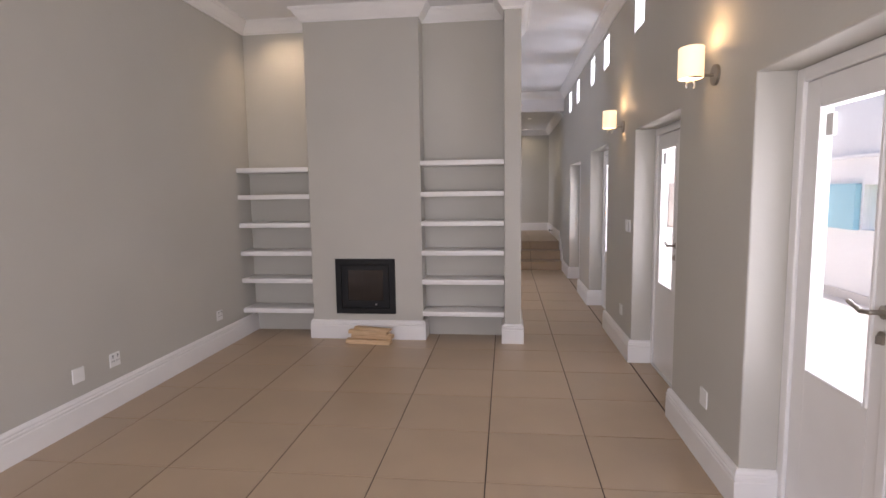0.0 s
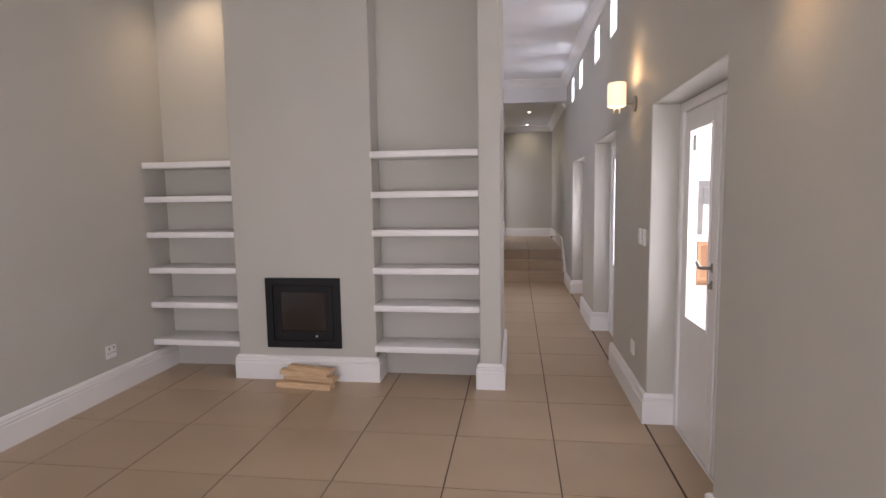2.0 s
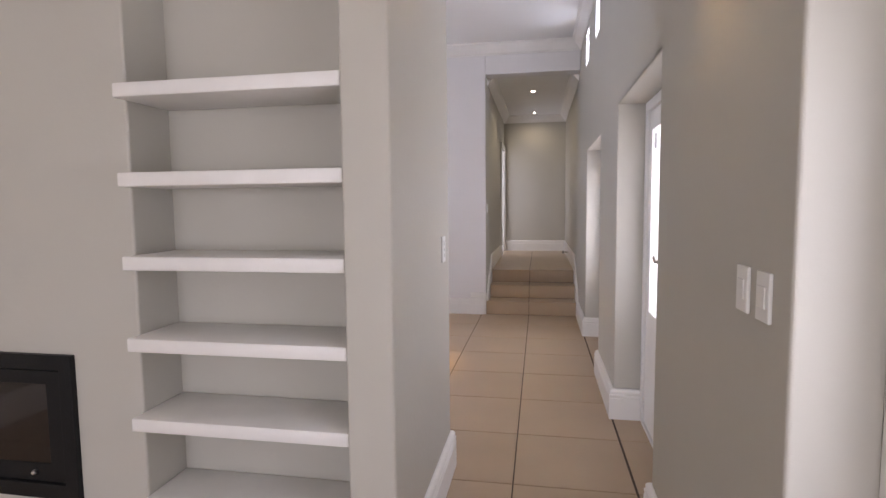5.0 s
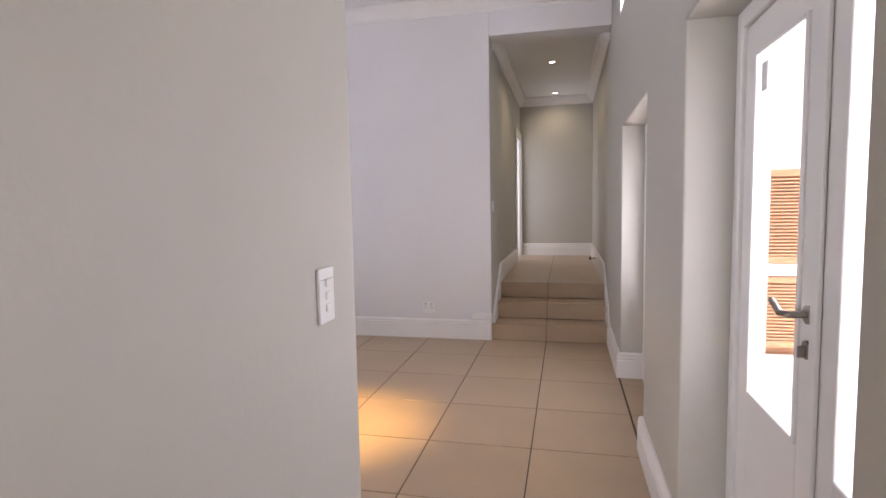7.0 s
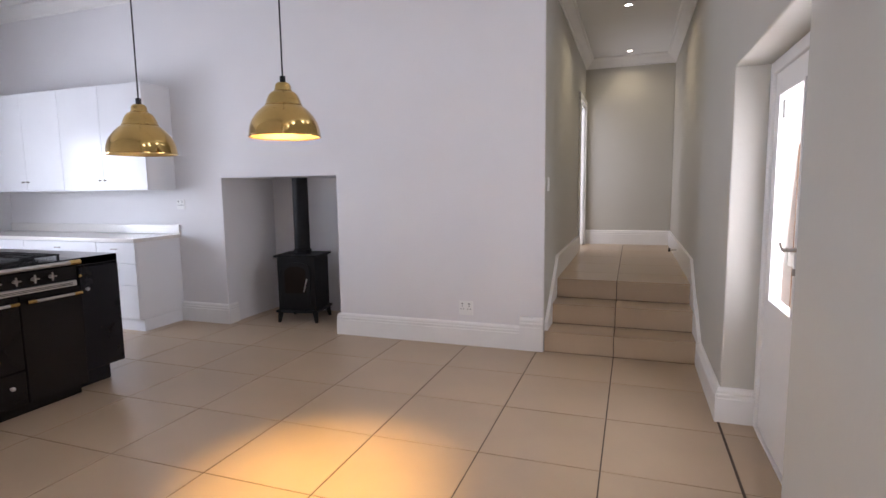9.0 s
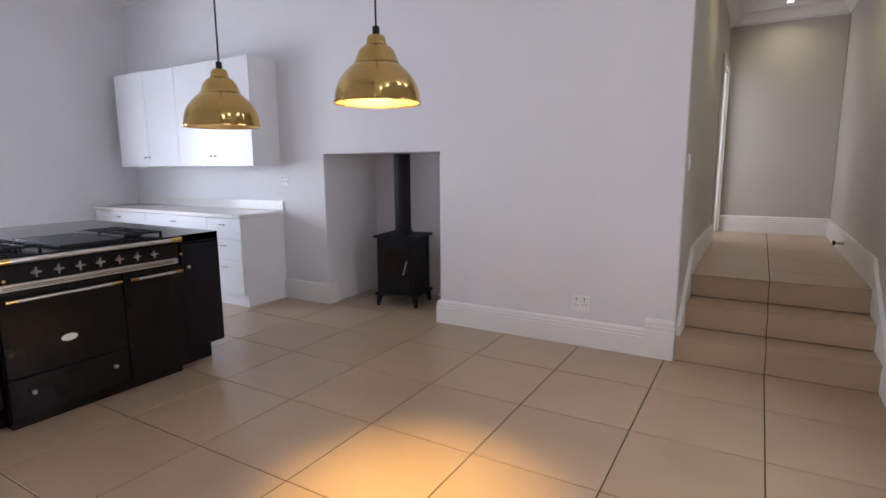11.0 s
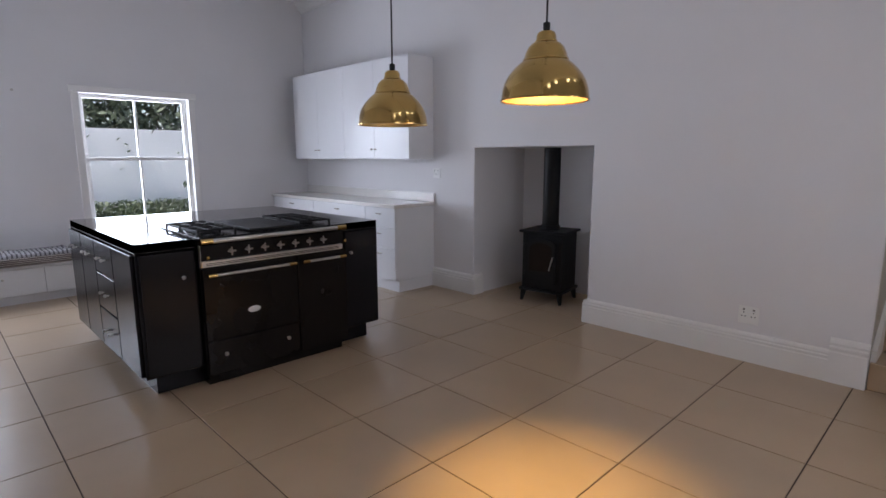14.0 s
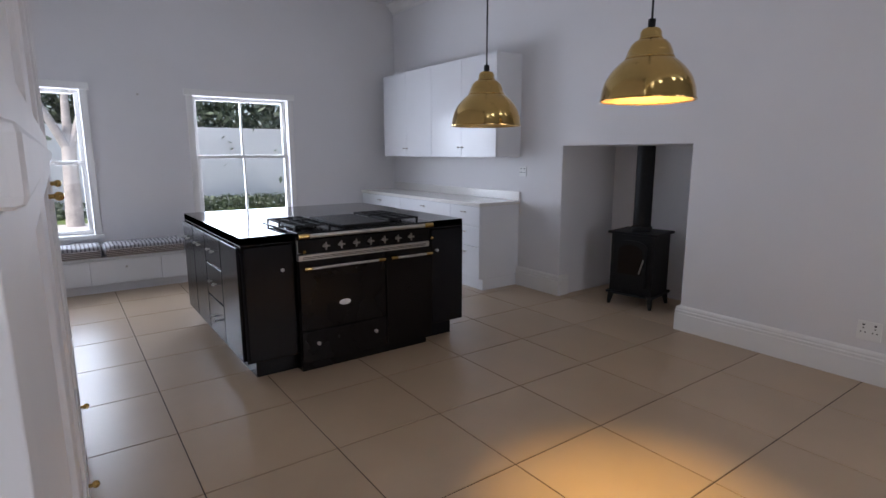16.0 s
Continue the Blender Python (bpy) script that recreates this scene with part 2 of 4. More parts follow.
def part(name, bm, material, parent, label="", smooth=False):
    ob = new(name, mesh_of(name, bm, material, smooth))
    ob.parent = parent
    if label:
        tagged(ob, label=label)
    return ob


def thing(name, label, category, at=(0, 0, 0), group=""):
    ob = new(name)
    ob.location = at
    return tagged(ob, label, category, group)


def single(name, bm, material, label, category, group="", smooth=False):
    return tagged(new(name, mesh_of(name, bm, material, smooth)), label, category, group)


def setting(name, bm, material, label="", smooth=False):
    return tagged(new(name, mesh_of(name, bm, material, smooth)), label, name.split("_")[0], kind="structure")


def slab(xs, ys, zs, holes, bev=0.009):
    """A block cut on a grid, with box-shaped holes (x0, x1, y0, y1, z0, z1); its outer edges are rounded."""
    xs, ys, zs = (sorted(set(q)) for q in (xs, ys, zs))

    def solid(i, j, k):
        if not (0 <= i < len(xs) - 1 and 0 <= j < len(ys) - 1 and 0 <= k < len(zs) - 1):
            return False
        c = ((xs[i] + xs[i + 1]) / 2, (ys[j] + ys[j + 1]) / 2, (zs[k] + zs[k + 1]) / 2)
        return not any(h[0] < c[0] < h[1] and h[2] < c[1] < h[3] and h[4] < c[2] < h[5] for h in holes)
    bm = bmesh.new()
    cache = {}

    def v(i, j, k):
        if (i, j, k) not in cache:
            cache[i, j, k] = bm.verts.new((xs[i], ys[j], zs[k]))
        return cache[i, j, k]
    for i in range(len(xs) - 1):
        for j in range(len(ys) - 1):
            for k in range(len(zs) - 1):
                if not solid(i, j, k):
                    continue
                for d, q in (((-1, 0, 0), ((0, 0, 0), (0, 0, 1), (0, 1, 1), (0, 1, 0))), ((1, 0, 0), ((1, 0, 0), (1, 1, 0), (1, 1, 1), (1, 0, 1))),
                             ((0, -1, 0), ((0, 0, 0), (1, 0, 0), (1, 0, 1), (0, 0, 1))), ((0, 1, 0), ((0, 1, 0), (0, 1, 1), (1, 1, 1), (1, 1, 0))),
                             ((0, 0, -1), ((0, 0, 0), (0, 1, 0), (1, 1, 0), (1, 0, 0))), ((0, 0, 1), ((0, 0, 1), (1, 0, 1), (1, 1, 1), (0, 1, 1)))):
                    if not solid(i + d[0], j + d[1], k + d[2]):
                        bm.faces.new([v(i + a, j + b, k + c) for a, b, c in q])
    bmesh.ops.dissolve_limit(bm, angle_limit=0.02, verts=bm.verts[:], edges=bm.edges[:])
    if bev:
        es = [e for e in bm.edges if len(e.link_faces) == 2 and e.calc_face_angle(0) > 0.5 and e.is_convex]
        bmesh.ops.bevel(bm, geom=es, offset=bev, segments=3, affect='EDGES', profile=0.5)
    return bm


# ---- structure ----
CEIL, WALLTOP = 3.38, 3.55
X_R, X_L, Y_K, X_W = 0.61, -3.33, 10.18, -6.85   # corridor wall, living room wall, kitchen end wall, window wall

rh = [(X_R - 1, 2, a, b, -0.2, top) for a, b, top in DOORS] + [(X_R - 1, 2, a, b, 2.86, 3.2) for a, b in CLEAR]
setting("wall_east", slab([X_R, 0.844], [-2.9, 14.2] + [q for h in rh for q in h[2:4]], [-0.1, WALLTOP, 2.86, 3.2] + [h[5] for h in rh], rh),
        M_GREIGE, "grey-beige plastered wall with deep door recesses")
setting("wall_west_living", slab([X_L - 0.25, X_L], [-2.9, 5.55], [-0.1, WALLTOP], []), M_GREIGE, "plain grey-beige plastered wall")
# opening assumed for the rear fill light; this wall is never in view
rear = [(-2.7, -0.1, -4, 0, 0.4, 2.3)]
setting("wall_south", slab([X_L, X_R, -2.7, -0.1], [-2.9, -2.65], [-0.1, 0.4, 2.3, WALLTOP], rear), M_GREIGE, "unseen grey-beige rear wall with an added wide opening")
# chimney wall between living room and kitchen
BACK_W, BACK_E = 5.44, 5.345   # back faces of the two shelf alcoves
setting("wall_chimney", slab([X_L - 0.25, -2.53, -1.345, -0.505, -0.46, -0.34], [5.04, 5.12, BACK_E, BACK_W, 5.66, 6.13], [-0.1, WALLTOP],
                             [(X_L - 1, -2.53, 5, BACK_W, -1, 4), (-2.53, -1.345, 5, 5.12, -1, 4), (-1.345, -0.505, 5, BACK_E, -1, 4), (-9, -0.46, 5.66, 7, -1, 4)]),
        M_GREIGE, "grey-beige chimney breast between two shelf alcoves")
setting("wall_kitchen_south", slab([X_W, -0.462], [5.662, 5.75], [-0.1, WALLTOP], []), M_WHITEWALL, "white kitchen wall behind the dresser")
nook = [(-3.72, -2.43, 10, 10.98, -0.2, 1.465)]
setting("wall_north", slab([X_W, -3.72, -2.43, -0.545], [Y_K, 10.98, 11.1], [-0.1, 1.465, WALLTOP], nook), M_WHITEWALL, "white kitchen wall with a stove recess")
setting("lintel_hall", slab([-0.545, X_R - 0.002], [Y_K, 10.42], [3.02, WALLTOP], []), M_WHITEWALL, "white wall above the hall opening")
wh = [(-8, -6, a, b, z0, z1) for a, b, z0, z1 in WINDOWS]
setting("wall_west", slab([X_W - 0.3, X_W], [5.662, 11.1] + [q for h in wh for q in h[2:4]], [-0.1, WALLTOP, 0.55, 0.66, 2.06], wh), M_WHITEWALL, "white wall with two sash windows")
hd = [(-2, 0, 12.95, 13.72, 0, 2.42)]
setting("wall_hall_west", slab([-0.75, -0.545], [11.102, HALL_END, 12.95, 13.72], [-0.1, 2.42, WALLTOP], hd), M_GREIGE, "grey-beige hall wall")
setting("wall_hall_north", slab([-2.5, X_R], [HALL_END + 0.002, 14.05], [-0.1, WALLTOP], []), M_GREIGE, "grey-beige end wall of the hall")
setting("wall_hall_return", slab([-0.56, -0.542], [10.186, 11.1], [0.0, 3.2], [], 0), M_GREIGE, "grey-beige side of the hall opening")
setting("wall_side_room", slab([-2.5, -2.3, -0.752], [11.9, 12.1, HALL_END], [-0.1, HALL_TOP - 0.002], [(-2.3, 0, 12.1, 15, -1, 4)]), M_WHITEWALL, "white walls of the room beside the hall")
setting("floor_side_room", box(-2.3, -0.545, 12.1, HALL_END, HALL_FLOOR - 0.1, HALL_FLOOR - 0.003), M_TILE, "beige tiled floor of the room beside the hall")
setting("ceiling", box(-7.2, 1.0, -2.95, Y_K + 0.3, CEIL, CEIL + 0.1), M_CEIL, "plain white ceiling")
setting("ceiling_hall", box(-2.5, X_R, Y_K + 0.242, 14.04, HALL_TOP, HALL_TOP + 0.1), M_CEIL, "white hall ceiling")

SKIRT = [(0, 0), (0.028, 0), (0.028, 0.138), (0.024, 0.143), (0.024, 0.15), (0.028, 0.154), (0.028, 0.163), (0.022, 0.168), (0.022, 0.175), (0.024, 0.18), (0.018, 0.192), (0.008, 0.2), (0, 0.2)]
SK_TALL = SKIRT
CORNICE = [(0, 0), (0.012, 0), (0.018, 0.012), (0.018, 0.02), (0.03, 0.03), (0.06, 0.062), (0.085, 0.1), (0.095, 0.1), (0.105, 0.112), (0.105, 0.13), (0, 0.13)]


def skirting(line, z=0.0):
    return setting("baseboard", sweep(bmesh.new(), line, [(o, h + z) for o, h in SKIRT]), M_TRIM, "white moulded skirting board")


def cornice(line, z=CEIL - 0.13):
    return setting("trim_cornice", sweep(bmesh.new(), line, [(o, h + z) for o, h in CORNICE]), M_TRIM, "white moulded cornice")


DX = 0.775   # face of the door frames
skirting([(X_L, BACK_W), (X_L, -2.65)])
skirting([(-2.53, BACK_W), (-2.53, 5.12), (-1.345, 5.12), (-1.345, BACK_E)][::-1])
skirting([(-0.505, 5.3), (-0.505, 5.04), (-0.34, 5.04), (-0.34, 6.13), (-0.46, 6.13)][::-1])
edges = [-2.65] + [q for a, b, t in DOORS for q in (a, b)] + [Y_K]
for a, b in zip(edges[::2], edges[1::2]):
    line = [(X_R, a), (X_R, b)]
    if a > 0:
        line.insert(0, (DX, a))
    if b < Y_K:
        line.append((DX, b))
    skirting(line)
skirting([(-2.43, 10.3), (-2.43, Y_K), (-0.545, Y_K)][::-1])
skirting([(-4.3, Y_K), (-3.72, Y_K), (-3.72, 10.3)][::-1])
setting("baseboard", sweep(bmesh.new(), [(-0.546, Y_K), (-0.74, Y_K)], [(o + 0.004 if o else 0, h * 1.4) for o, h in SKIRT]), M_TRIM, "taller white skirting block at the corner")
cornice([(X_L, BACK_W), (X_L, -2.65)])
cornice([(X_L, BACK_W), (-2.53, BACK_W), (-2.53, 5.12), (-1.345, 5.12), (-1.345, BACK_E), (-0.505, BACK_E), (-0.505, 5.04), (-0.34, 5.04), (-0.34, 6.13)][::-1])
cornice([(X_R, -2.65), (X_R, Y_K), (X_W, Y_K)])
cornice([(X_R, 10.43), (X_R, HALL_END), (-0.545, HALL_END), (-0.545, 10.43)], HALL_TOP - 0.13)

# ---- steps and hall ----
TREADS = [(Y_K, 0.17), (10.47, 0.34), (10.76, HALL_FLOOR)]
steps = tagged(new("steps"), "three beige tiled steps up to the hall", "steps", kind="structure")
ends = [10.466, 10.756, HALL_END]
for (y, z), y1 in zip(TREADS, ends):
    for x0, x1 in ((-0.54, -0.003), (0.003, X_R - 0.002)):
        part("riser", box(x0, x1, y, y + 0.012, z - 0.168, z - 0.014, 0.001, 1), M_TILE, steps)
        if z < 0.5:
            part("tread", box(x0, x1, y - 0.006, y1, z - 0.012, z, 0.002, 1), M_TILE, steps)
        else:
            yy = y - 0.006
            for ye in (11.2, 11.8, 12.4, 13.0, 13.6, HALL_END):
                part("tile", box(x0, x1, yy, ye - 0.004, z - 0.012, z, 0.002, 1), M_TILE, steps)
                yy = ye
part("core", slab([-0.54, X_R - 0.002], [Y_K + 0.014, 10.486, 10.776, HALL_END], [-0.1, 0.156, 0.326, 0.496], [(-2, 2, 10, 10.486, 0.156, 1), (-2, 2, 10.4, 10.776, 0.326, 1)], 0), M_GROUT, steps)


def raked(x, s):
    """Skirting that climbs beside the steps."""
    line = [(10.08, 0.0), (10.08, 0.2), (10.14, 0.24), (10.72, 0.6), (10.84, 0.71), (HALL_END, 0.71), (HALL_END, 0.4), (10.8, 0.4), (10.25, 0.0)]
    bm = bmesh.new()
    a = [bm.verts.new((x, y, z)) for y, z in line]
    b = [bm.verts.new((x + s * 0.024, y, z)) for y, z in line]
    bm.faces.new(a)
    bm.faces.new(b)
    for i in range(len(line)):
        j = (i + 1) % len(line)
        bm.faces.new((a[i], a[j], b[j], b[i]))
    setting("baseboard", bm, M_TRIM, "white skirting climbing beside the steps")


def raked_west():
    line = [(10.2, 0.0), (10.2, 0.24), (10.72, 0.6), (10.84, 0.71), (12.86, 0.71), (12.86, 0.4), (10.8, 0.4), (10.25, 0.0)]
    bm = bmesh.new()
    a = [bm.verts.new((-0.542, y, z)) for y, z in line]
    b = [bm.verts.new((-0.515, y, z)) for y, z in line]
    bm.faces.new(a)
    bm.faces.new(b)
    for i in range(len(line)):
        j = (i + 1) % len(line)
        bm.faces.new((a[i], a[j], b[j], b[i]))
    setting("baseboard", bm, M_TRIM, "white skirting climbing beside the steps")


raked(X_R - 0.0, -1)
raked_west()
skirting([(X_R - 0.026, HALL_END), (-0.545, HALL_END)], HALL_FLOOR)
hall_door = tagged(new("door_5"), "white painted frame of the open doorway in the hall", "door", kind="structure")
for y0, y1, z0, z1 in ((12.865, 12.951, HALL_FLOOR + 0.002, 2.5), (13.719, 13.805, HALL_FLOOR + 0.002, 2.5), (12.9515, 13.7185, 2.419, 2.5)):
    part("architrave", box(-0.544, -0.518, y0, y1, z0, z1, 0.006), M_TRIM, hall_door)
for y0, y1, z0, z1 in ((12.951, 12.975, HALL_FLOOR, 2.419), (13.695, 13.719, HALL_FLOOR, 2.419), (12.976, 13.694, 2.394, 2.419)):
    part("lining", box(-0.75, -0.5445, y0, y1, z0, z1, 0.002), M_TRIM, hall_door)
stop = thing("door_stop", "small chrome door stop on the skirting", "door stop")
part("stem", tube(bmesh.new(), (X_R - 0.026, 12.3, 0.62), (X_R - 0.09, 12.3, 0.62), 0.012), M_STEEL, stop)
part("bumper", tube(bmesh.new(), (X_R - 0.09, 12.3, 0.62), (X_R - 0.11, 12.3, 0.62), 0.022), M_DARK, stop)
for hx, hy in HALL_LIGHTS:
    dl = thing("downlight", "small round recessed lit downlight", "downlight", (hx, hy, HALL_TOP), "hall downlights")
    part("rim", lathe([(0.045, 0.0), (0.045, -0.006), (0.034, -0.008), (0.032, 0.0)], n=24), M_TRIM, dl)
    part("lens", lathe([(0.031, -0.002), (0.015, -0.003), (0.0005, -0.003)], n=24), M_LED, dl)

# ---- french doors in the corridor wall ----


def handle(parent, s, y, z, x):
    h = part("door_handle", tube(bmesh.new(), (x, y, z), (x - 0.01, y, z), 0.024, n=20), M_NICKEL, parent, "dull nickel lever handle")
    bm = bmesh.new()
    tube(bm, (x - 0.008, y, z), (x - 0.05, y, z), 0.009)
    pts = [(x - 0.05, y, z), (x - 0.056, y + s * 0.04, z - 0.004), (x - 0.052, y + s * 0.085, z + 0.008), (x - 0.046, y + s * 0.125, z + 0.014)]
    for a, b in zip(pts, pts[1:]):
        tube(bm, a, b, 0.0095, 0.0085)
        ball(bm, b, 0.0088)
    ball(bm, pts[0], 0.0095)
    part("lever", bm, M_NICKEL, h, smooth=True)
    bm = bmesh.new()
    tube(bm, (x, y, z - 0.09), (x - 0.01, y, z - 0.09), 0.024, n=20)
    bx(bm, x - 0.028, x - 0.01, y - 0.003, y + 0.003, z - 0.11, z - 0.08, 0.001, 1)
    part("lock_rose", bm, M_NICKEL, h)


def french_door(idx, y0, y1, top):
    d = tagged(new("door_%d" % idx), "white double door with tall clear glass panes", "door", kind="structure")
    f0, f1 = DX, 0.838
    fw = 0.062
    part("frame", box(f0, f1, y0 + 0.002, y0 + fw, 0.0, top - 0.002, 0.006), M_TRIM, d)
    part("frame", box(f0, f1, y1 - fw, y1 - 0.002, 0.0, top - 0.002, 0.006), M_TRIM, d)
    part("frame", box(f0, f1, y0 + fw + 0.001, y1 - fw - 0.001, top - fw, top - 0.002, 0.006), M_TRIM, d)
    part("sill", box(f0, f1, y0 + fw + 0.001, y1 - fw - 0.001, -0.02, 0.012, 0.003), M_TRIM, d)
    mid = (y0 + y1) / 2 - 0.05   # the leaf with the handle is the wider one
    gt, gb = top - 0.17, 0.735
    for s, a, b in ((1, mid + 0.002, y1 - fw - 0.004), (-1, y0 + fw + 0.004, mid - 0.002)):
        st = 0.1
        x0, x1 = 0.79, 0.832
        fr = bmesh.new()
        bx(fr, x0, x1, a, a + st, 0.016, top - fw - 0.004, 0.003)
        bx(fr, x0, x1, b - st, b, 0.016, top - fw - 0.004, 0.003)
        bx(fr, x0, x1, a + st, b - st, gt, top - fw - 0.004, 0.0)
        bx(fr, x0, x1, a + st, b - st, 0.016, gb, 0.0)
        leaf = part("leaf", fr, M_TRIM, d)
        bd = bmesh.new()
        for q in ((a + st, a + st + 0.016, gb, gt), (b - st - 0.016, b - st, gb, gt)):
            bx(bd, x0 - 0.008, x1 + 0.004, q[0], q[1], q[2], q[3], 0.004)
        for q in ((gb, gb + 0.016), (gt - 0.016, gt)):
            bx(bd, x0 - 0.008, x1 + 0.004, a + st + 0.0165, b - st - 0.0165, q[0], q[1], 0.004)
        part("glazing_bead", bd, M_TRIM, leaf)
        g = part("pane", box(0.808, 0.812, a + st + 0.012, b - st - 0.012, gb + 0.012, gt - 0.012), M_GLASS, leaf, "clear glass pane")
        g.visible_shadow = False
        if s > 0:
            part("sensor", box(0.79, 0.806, b - st - 0.095, b - st - 0.045, gt - 0.135, gt - 0.045, 0.004), M_PLASTIC, leaf, "small white contact sensor on the glass")
            handle(leaf, 1, a + 0.04, 1.1 if top > 2 else 1.06, x0)
    part("astragal", box(0.778, 0.789, mid - 0.022, mid + 0.022, 0.016, top - fw - 0.006, 0.004), M_TRIM, d)


for i, (a, b, top) in enumerate(DOORS):
    french_door(i + 1, a, b, top)
for i, (a, b) in enumerate(CLEAR):
    w = tagged(new("window_%d" % (i + 1)), "small high window in a white frame", "window", kind="structure")
    part("lining", slab([0.612, 0.8], [a + 0.001, a + 0.009, b - 0.009, b - 0.001], [2.861, 2.869, 3.191, 3.199], [(0, 2, a + 0.009, b - 0.009, 2.869, 3.191)], 0), M_TRIM, w)
    part("frame", slab([0.801, 0.838], [a + 0.001, a + 0.03, b - 0.03, b - 0.001], [2.861, 2.89, 3.17, 3.199], [(0, 2, a + 0.03, b - 0.03, 2.89, 3.17)], 0.002), M_TRIM, w)
    part("pane", box(0.818, 0.822, a + 0.025, b - 0.025, 2.885, 3.175), M_GLASS, w).visible_shadow = False

# ---- sash windows of the kitchen ----


def sash_window(idx, y0, y1, z0, z1):
    w = tagged(new("window_%d" % idx), "white timber sash window with four panes", "window", kind="structure")
    x = X_W
    cs = bmesh.new()
    for q in ((y0 - 0.05, y0 + 0.02, z0 - 0.02, z1 + 0.05), (y1 - 0.02, y1 + 0.05, z0 - 0.02, z1 + 0.05)):
        bx(cs, x - 0.14, x + 0.018, q[0], q[1], q[2], q[3], 0.005)
    bx(cs, x - 0.14, x + 0.03, y0 - 0.07, y1 + 0.07, z1 - 0.02, z1 + 0.051, 0.006)
    part("window_frame", cs, M_TRIM, w)
    part("window_sill", box(x - 0.14, x + 0.04, y0 - 0.06, y1 + 0.06, z0 - 0.03, z0 + 0.012, 0.006), M_TRIM, w)
    zm = (z0 + z1) / 2
    for a, b, xx in ((z0 + 0.014, zm + 0.02, x - 0.06), (zm - 0.02, z1 - 0.022, x - 0.1)):
        ys = [y0 + 0.022, y1 - 0.022]
        ym = sum(ys) / 2
        bm = slab([xx - 0.018, xx + 0.018], [ys[0], ys[0] + 0.045, ym - 0.011, ym + 0.011, ys[1] - 0.045, ys[1]], [a, a + 0.045, b - 0.04, b],
                  [(xx - 1, xx + 1, ys[0] + 0.045, ym - 0.011, a + 0.045, b - 0.04), (xx - 1, xx + 1, ym + 0.011, ys[1] - 0.045, a + 0.045, b - 0.04)], 0.004)
        sash = part("sash", bm, M_TRIM, w)
        for p, q in ((ys[0] + 0.04, ym - 0.006), (ym + 0.006, ys[1] - 0.04)):
            part("pane", box(xx - 0.002, xx + 0.002, p, q, a + 0.04, b - 0.036), M_GLASS, sash).visible_shadow = False


for i, (a, b, z0, z1) in enumerate(WINDOWS):
    sash_window(i + 6, a, b, z0, z1)
# frame of the assumed rear opening, out of view
rw = tagged(new("window_8"), "unseen wide white window, added to let light in", "window", kind="structure")
part("window_frame", slab([-2.7, -2.64, -1.43, -1.37, -0.16, -0.1], [-2.82, -2.76], [0.4, 0.46, 2.24, 2.3], [(-2.64, -1.43, -4, 0, 0.46, 2.24), (-1.37, -0.16, -4, 0, 0.46, 2.24)], 0.004), M_TRIM, rw)

# ---- living room ----


def shelf_board(x0, x1, y0, y1, z, label, t=0.05):
    single("shelf", box(x0, x1, y0, y1 - 0.002, z - t, z, 0.006), M_SHELF, label, "shelf", "alcove shelves", True)


for z in (0.312, 0.642, 0.94, 1.238, 1.536, 1.846):
    shelf_board(-1.343, -0.507, 5.052, BACK_E, z, "white plastered alcove shelf, empty")
for z in (0.305, 0.63, 0.926, 1.228, 1.528, 1.812):
    shelf_board(X_L + 0.001, -2.532, 5.14, BACK_W, z, "white plastered alcove shelf, empty")
fire = thing("fireplace_insert", "black steel built-in fireplace with dark glass", "fireplace")
fx0, fx1, fz0, fz1 = -2.268, -1.634, 0.27, 0.85
part("surround", slab([fx0, fx0 + 0.06, fx1 - 0.06, fx1], [5.098, 5.13], [fz0, fz0 + 0.06, fz1 - 0.06, fz1], [(fx0 + 0.06, fx1 - 0.06, 4, 6, fz0 + 0.06, fz1 - 0.06)], 0.003), M_IRON, fire)
door = part("door", slab([fx0 + 0.066, fx0 + 0.13, fx1 - 0.13, fx1 - 0.066], [5.108, 5.128], [fz0 + 0.066, fz0 + 0.14, fz1 - 0.12, fz1 - 0.066], [(fx0 + 0.13, fx1 - 0.13, 4, 6, fz0 + 0.14, fz1 - 0.12)], 0.003), M_IRON, fire)
part("backing", box(fx0 + 0.05, fx1 - 0.05, 5.1165, 5.1192, fz0 + 0.05, fz1 - 0.05), M_IRON, fire)
part("glass", box(fx0 + 0.128, fx1 - 0.128, 5.111, 5.115, fz0 + 0.138, fz1 - 0.118), M_FIREGLASS, door)
part("knob", ball(bmesh.new(), (-1.84, 5.104, fz0 + 0.1), 0.011), M_STEEL, door)

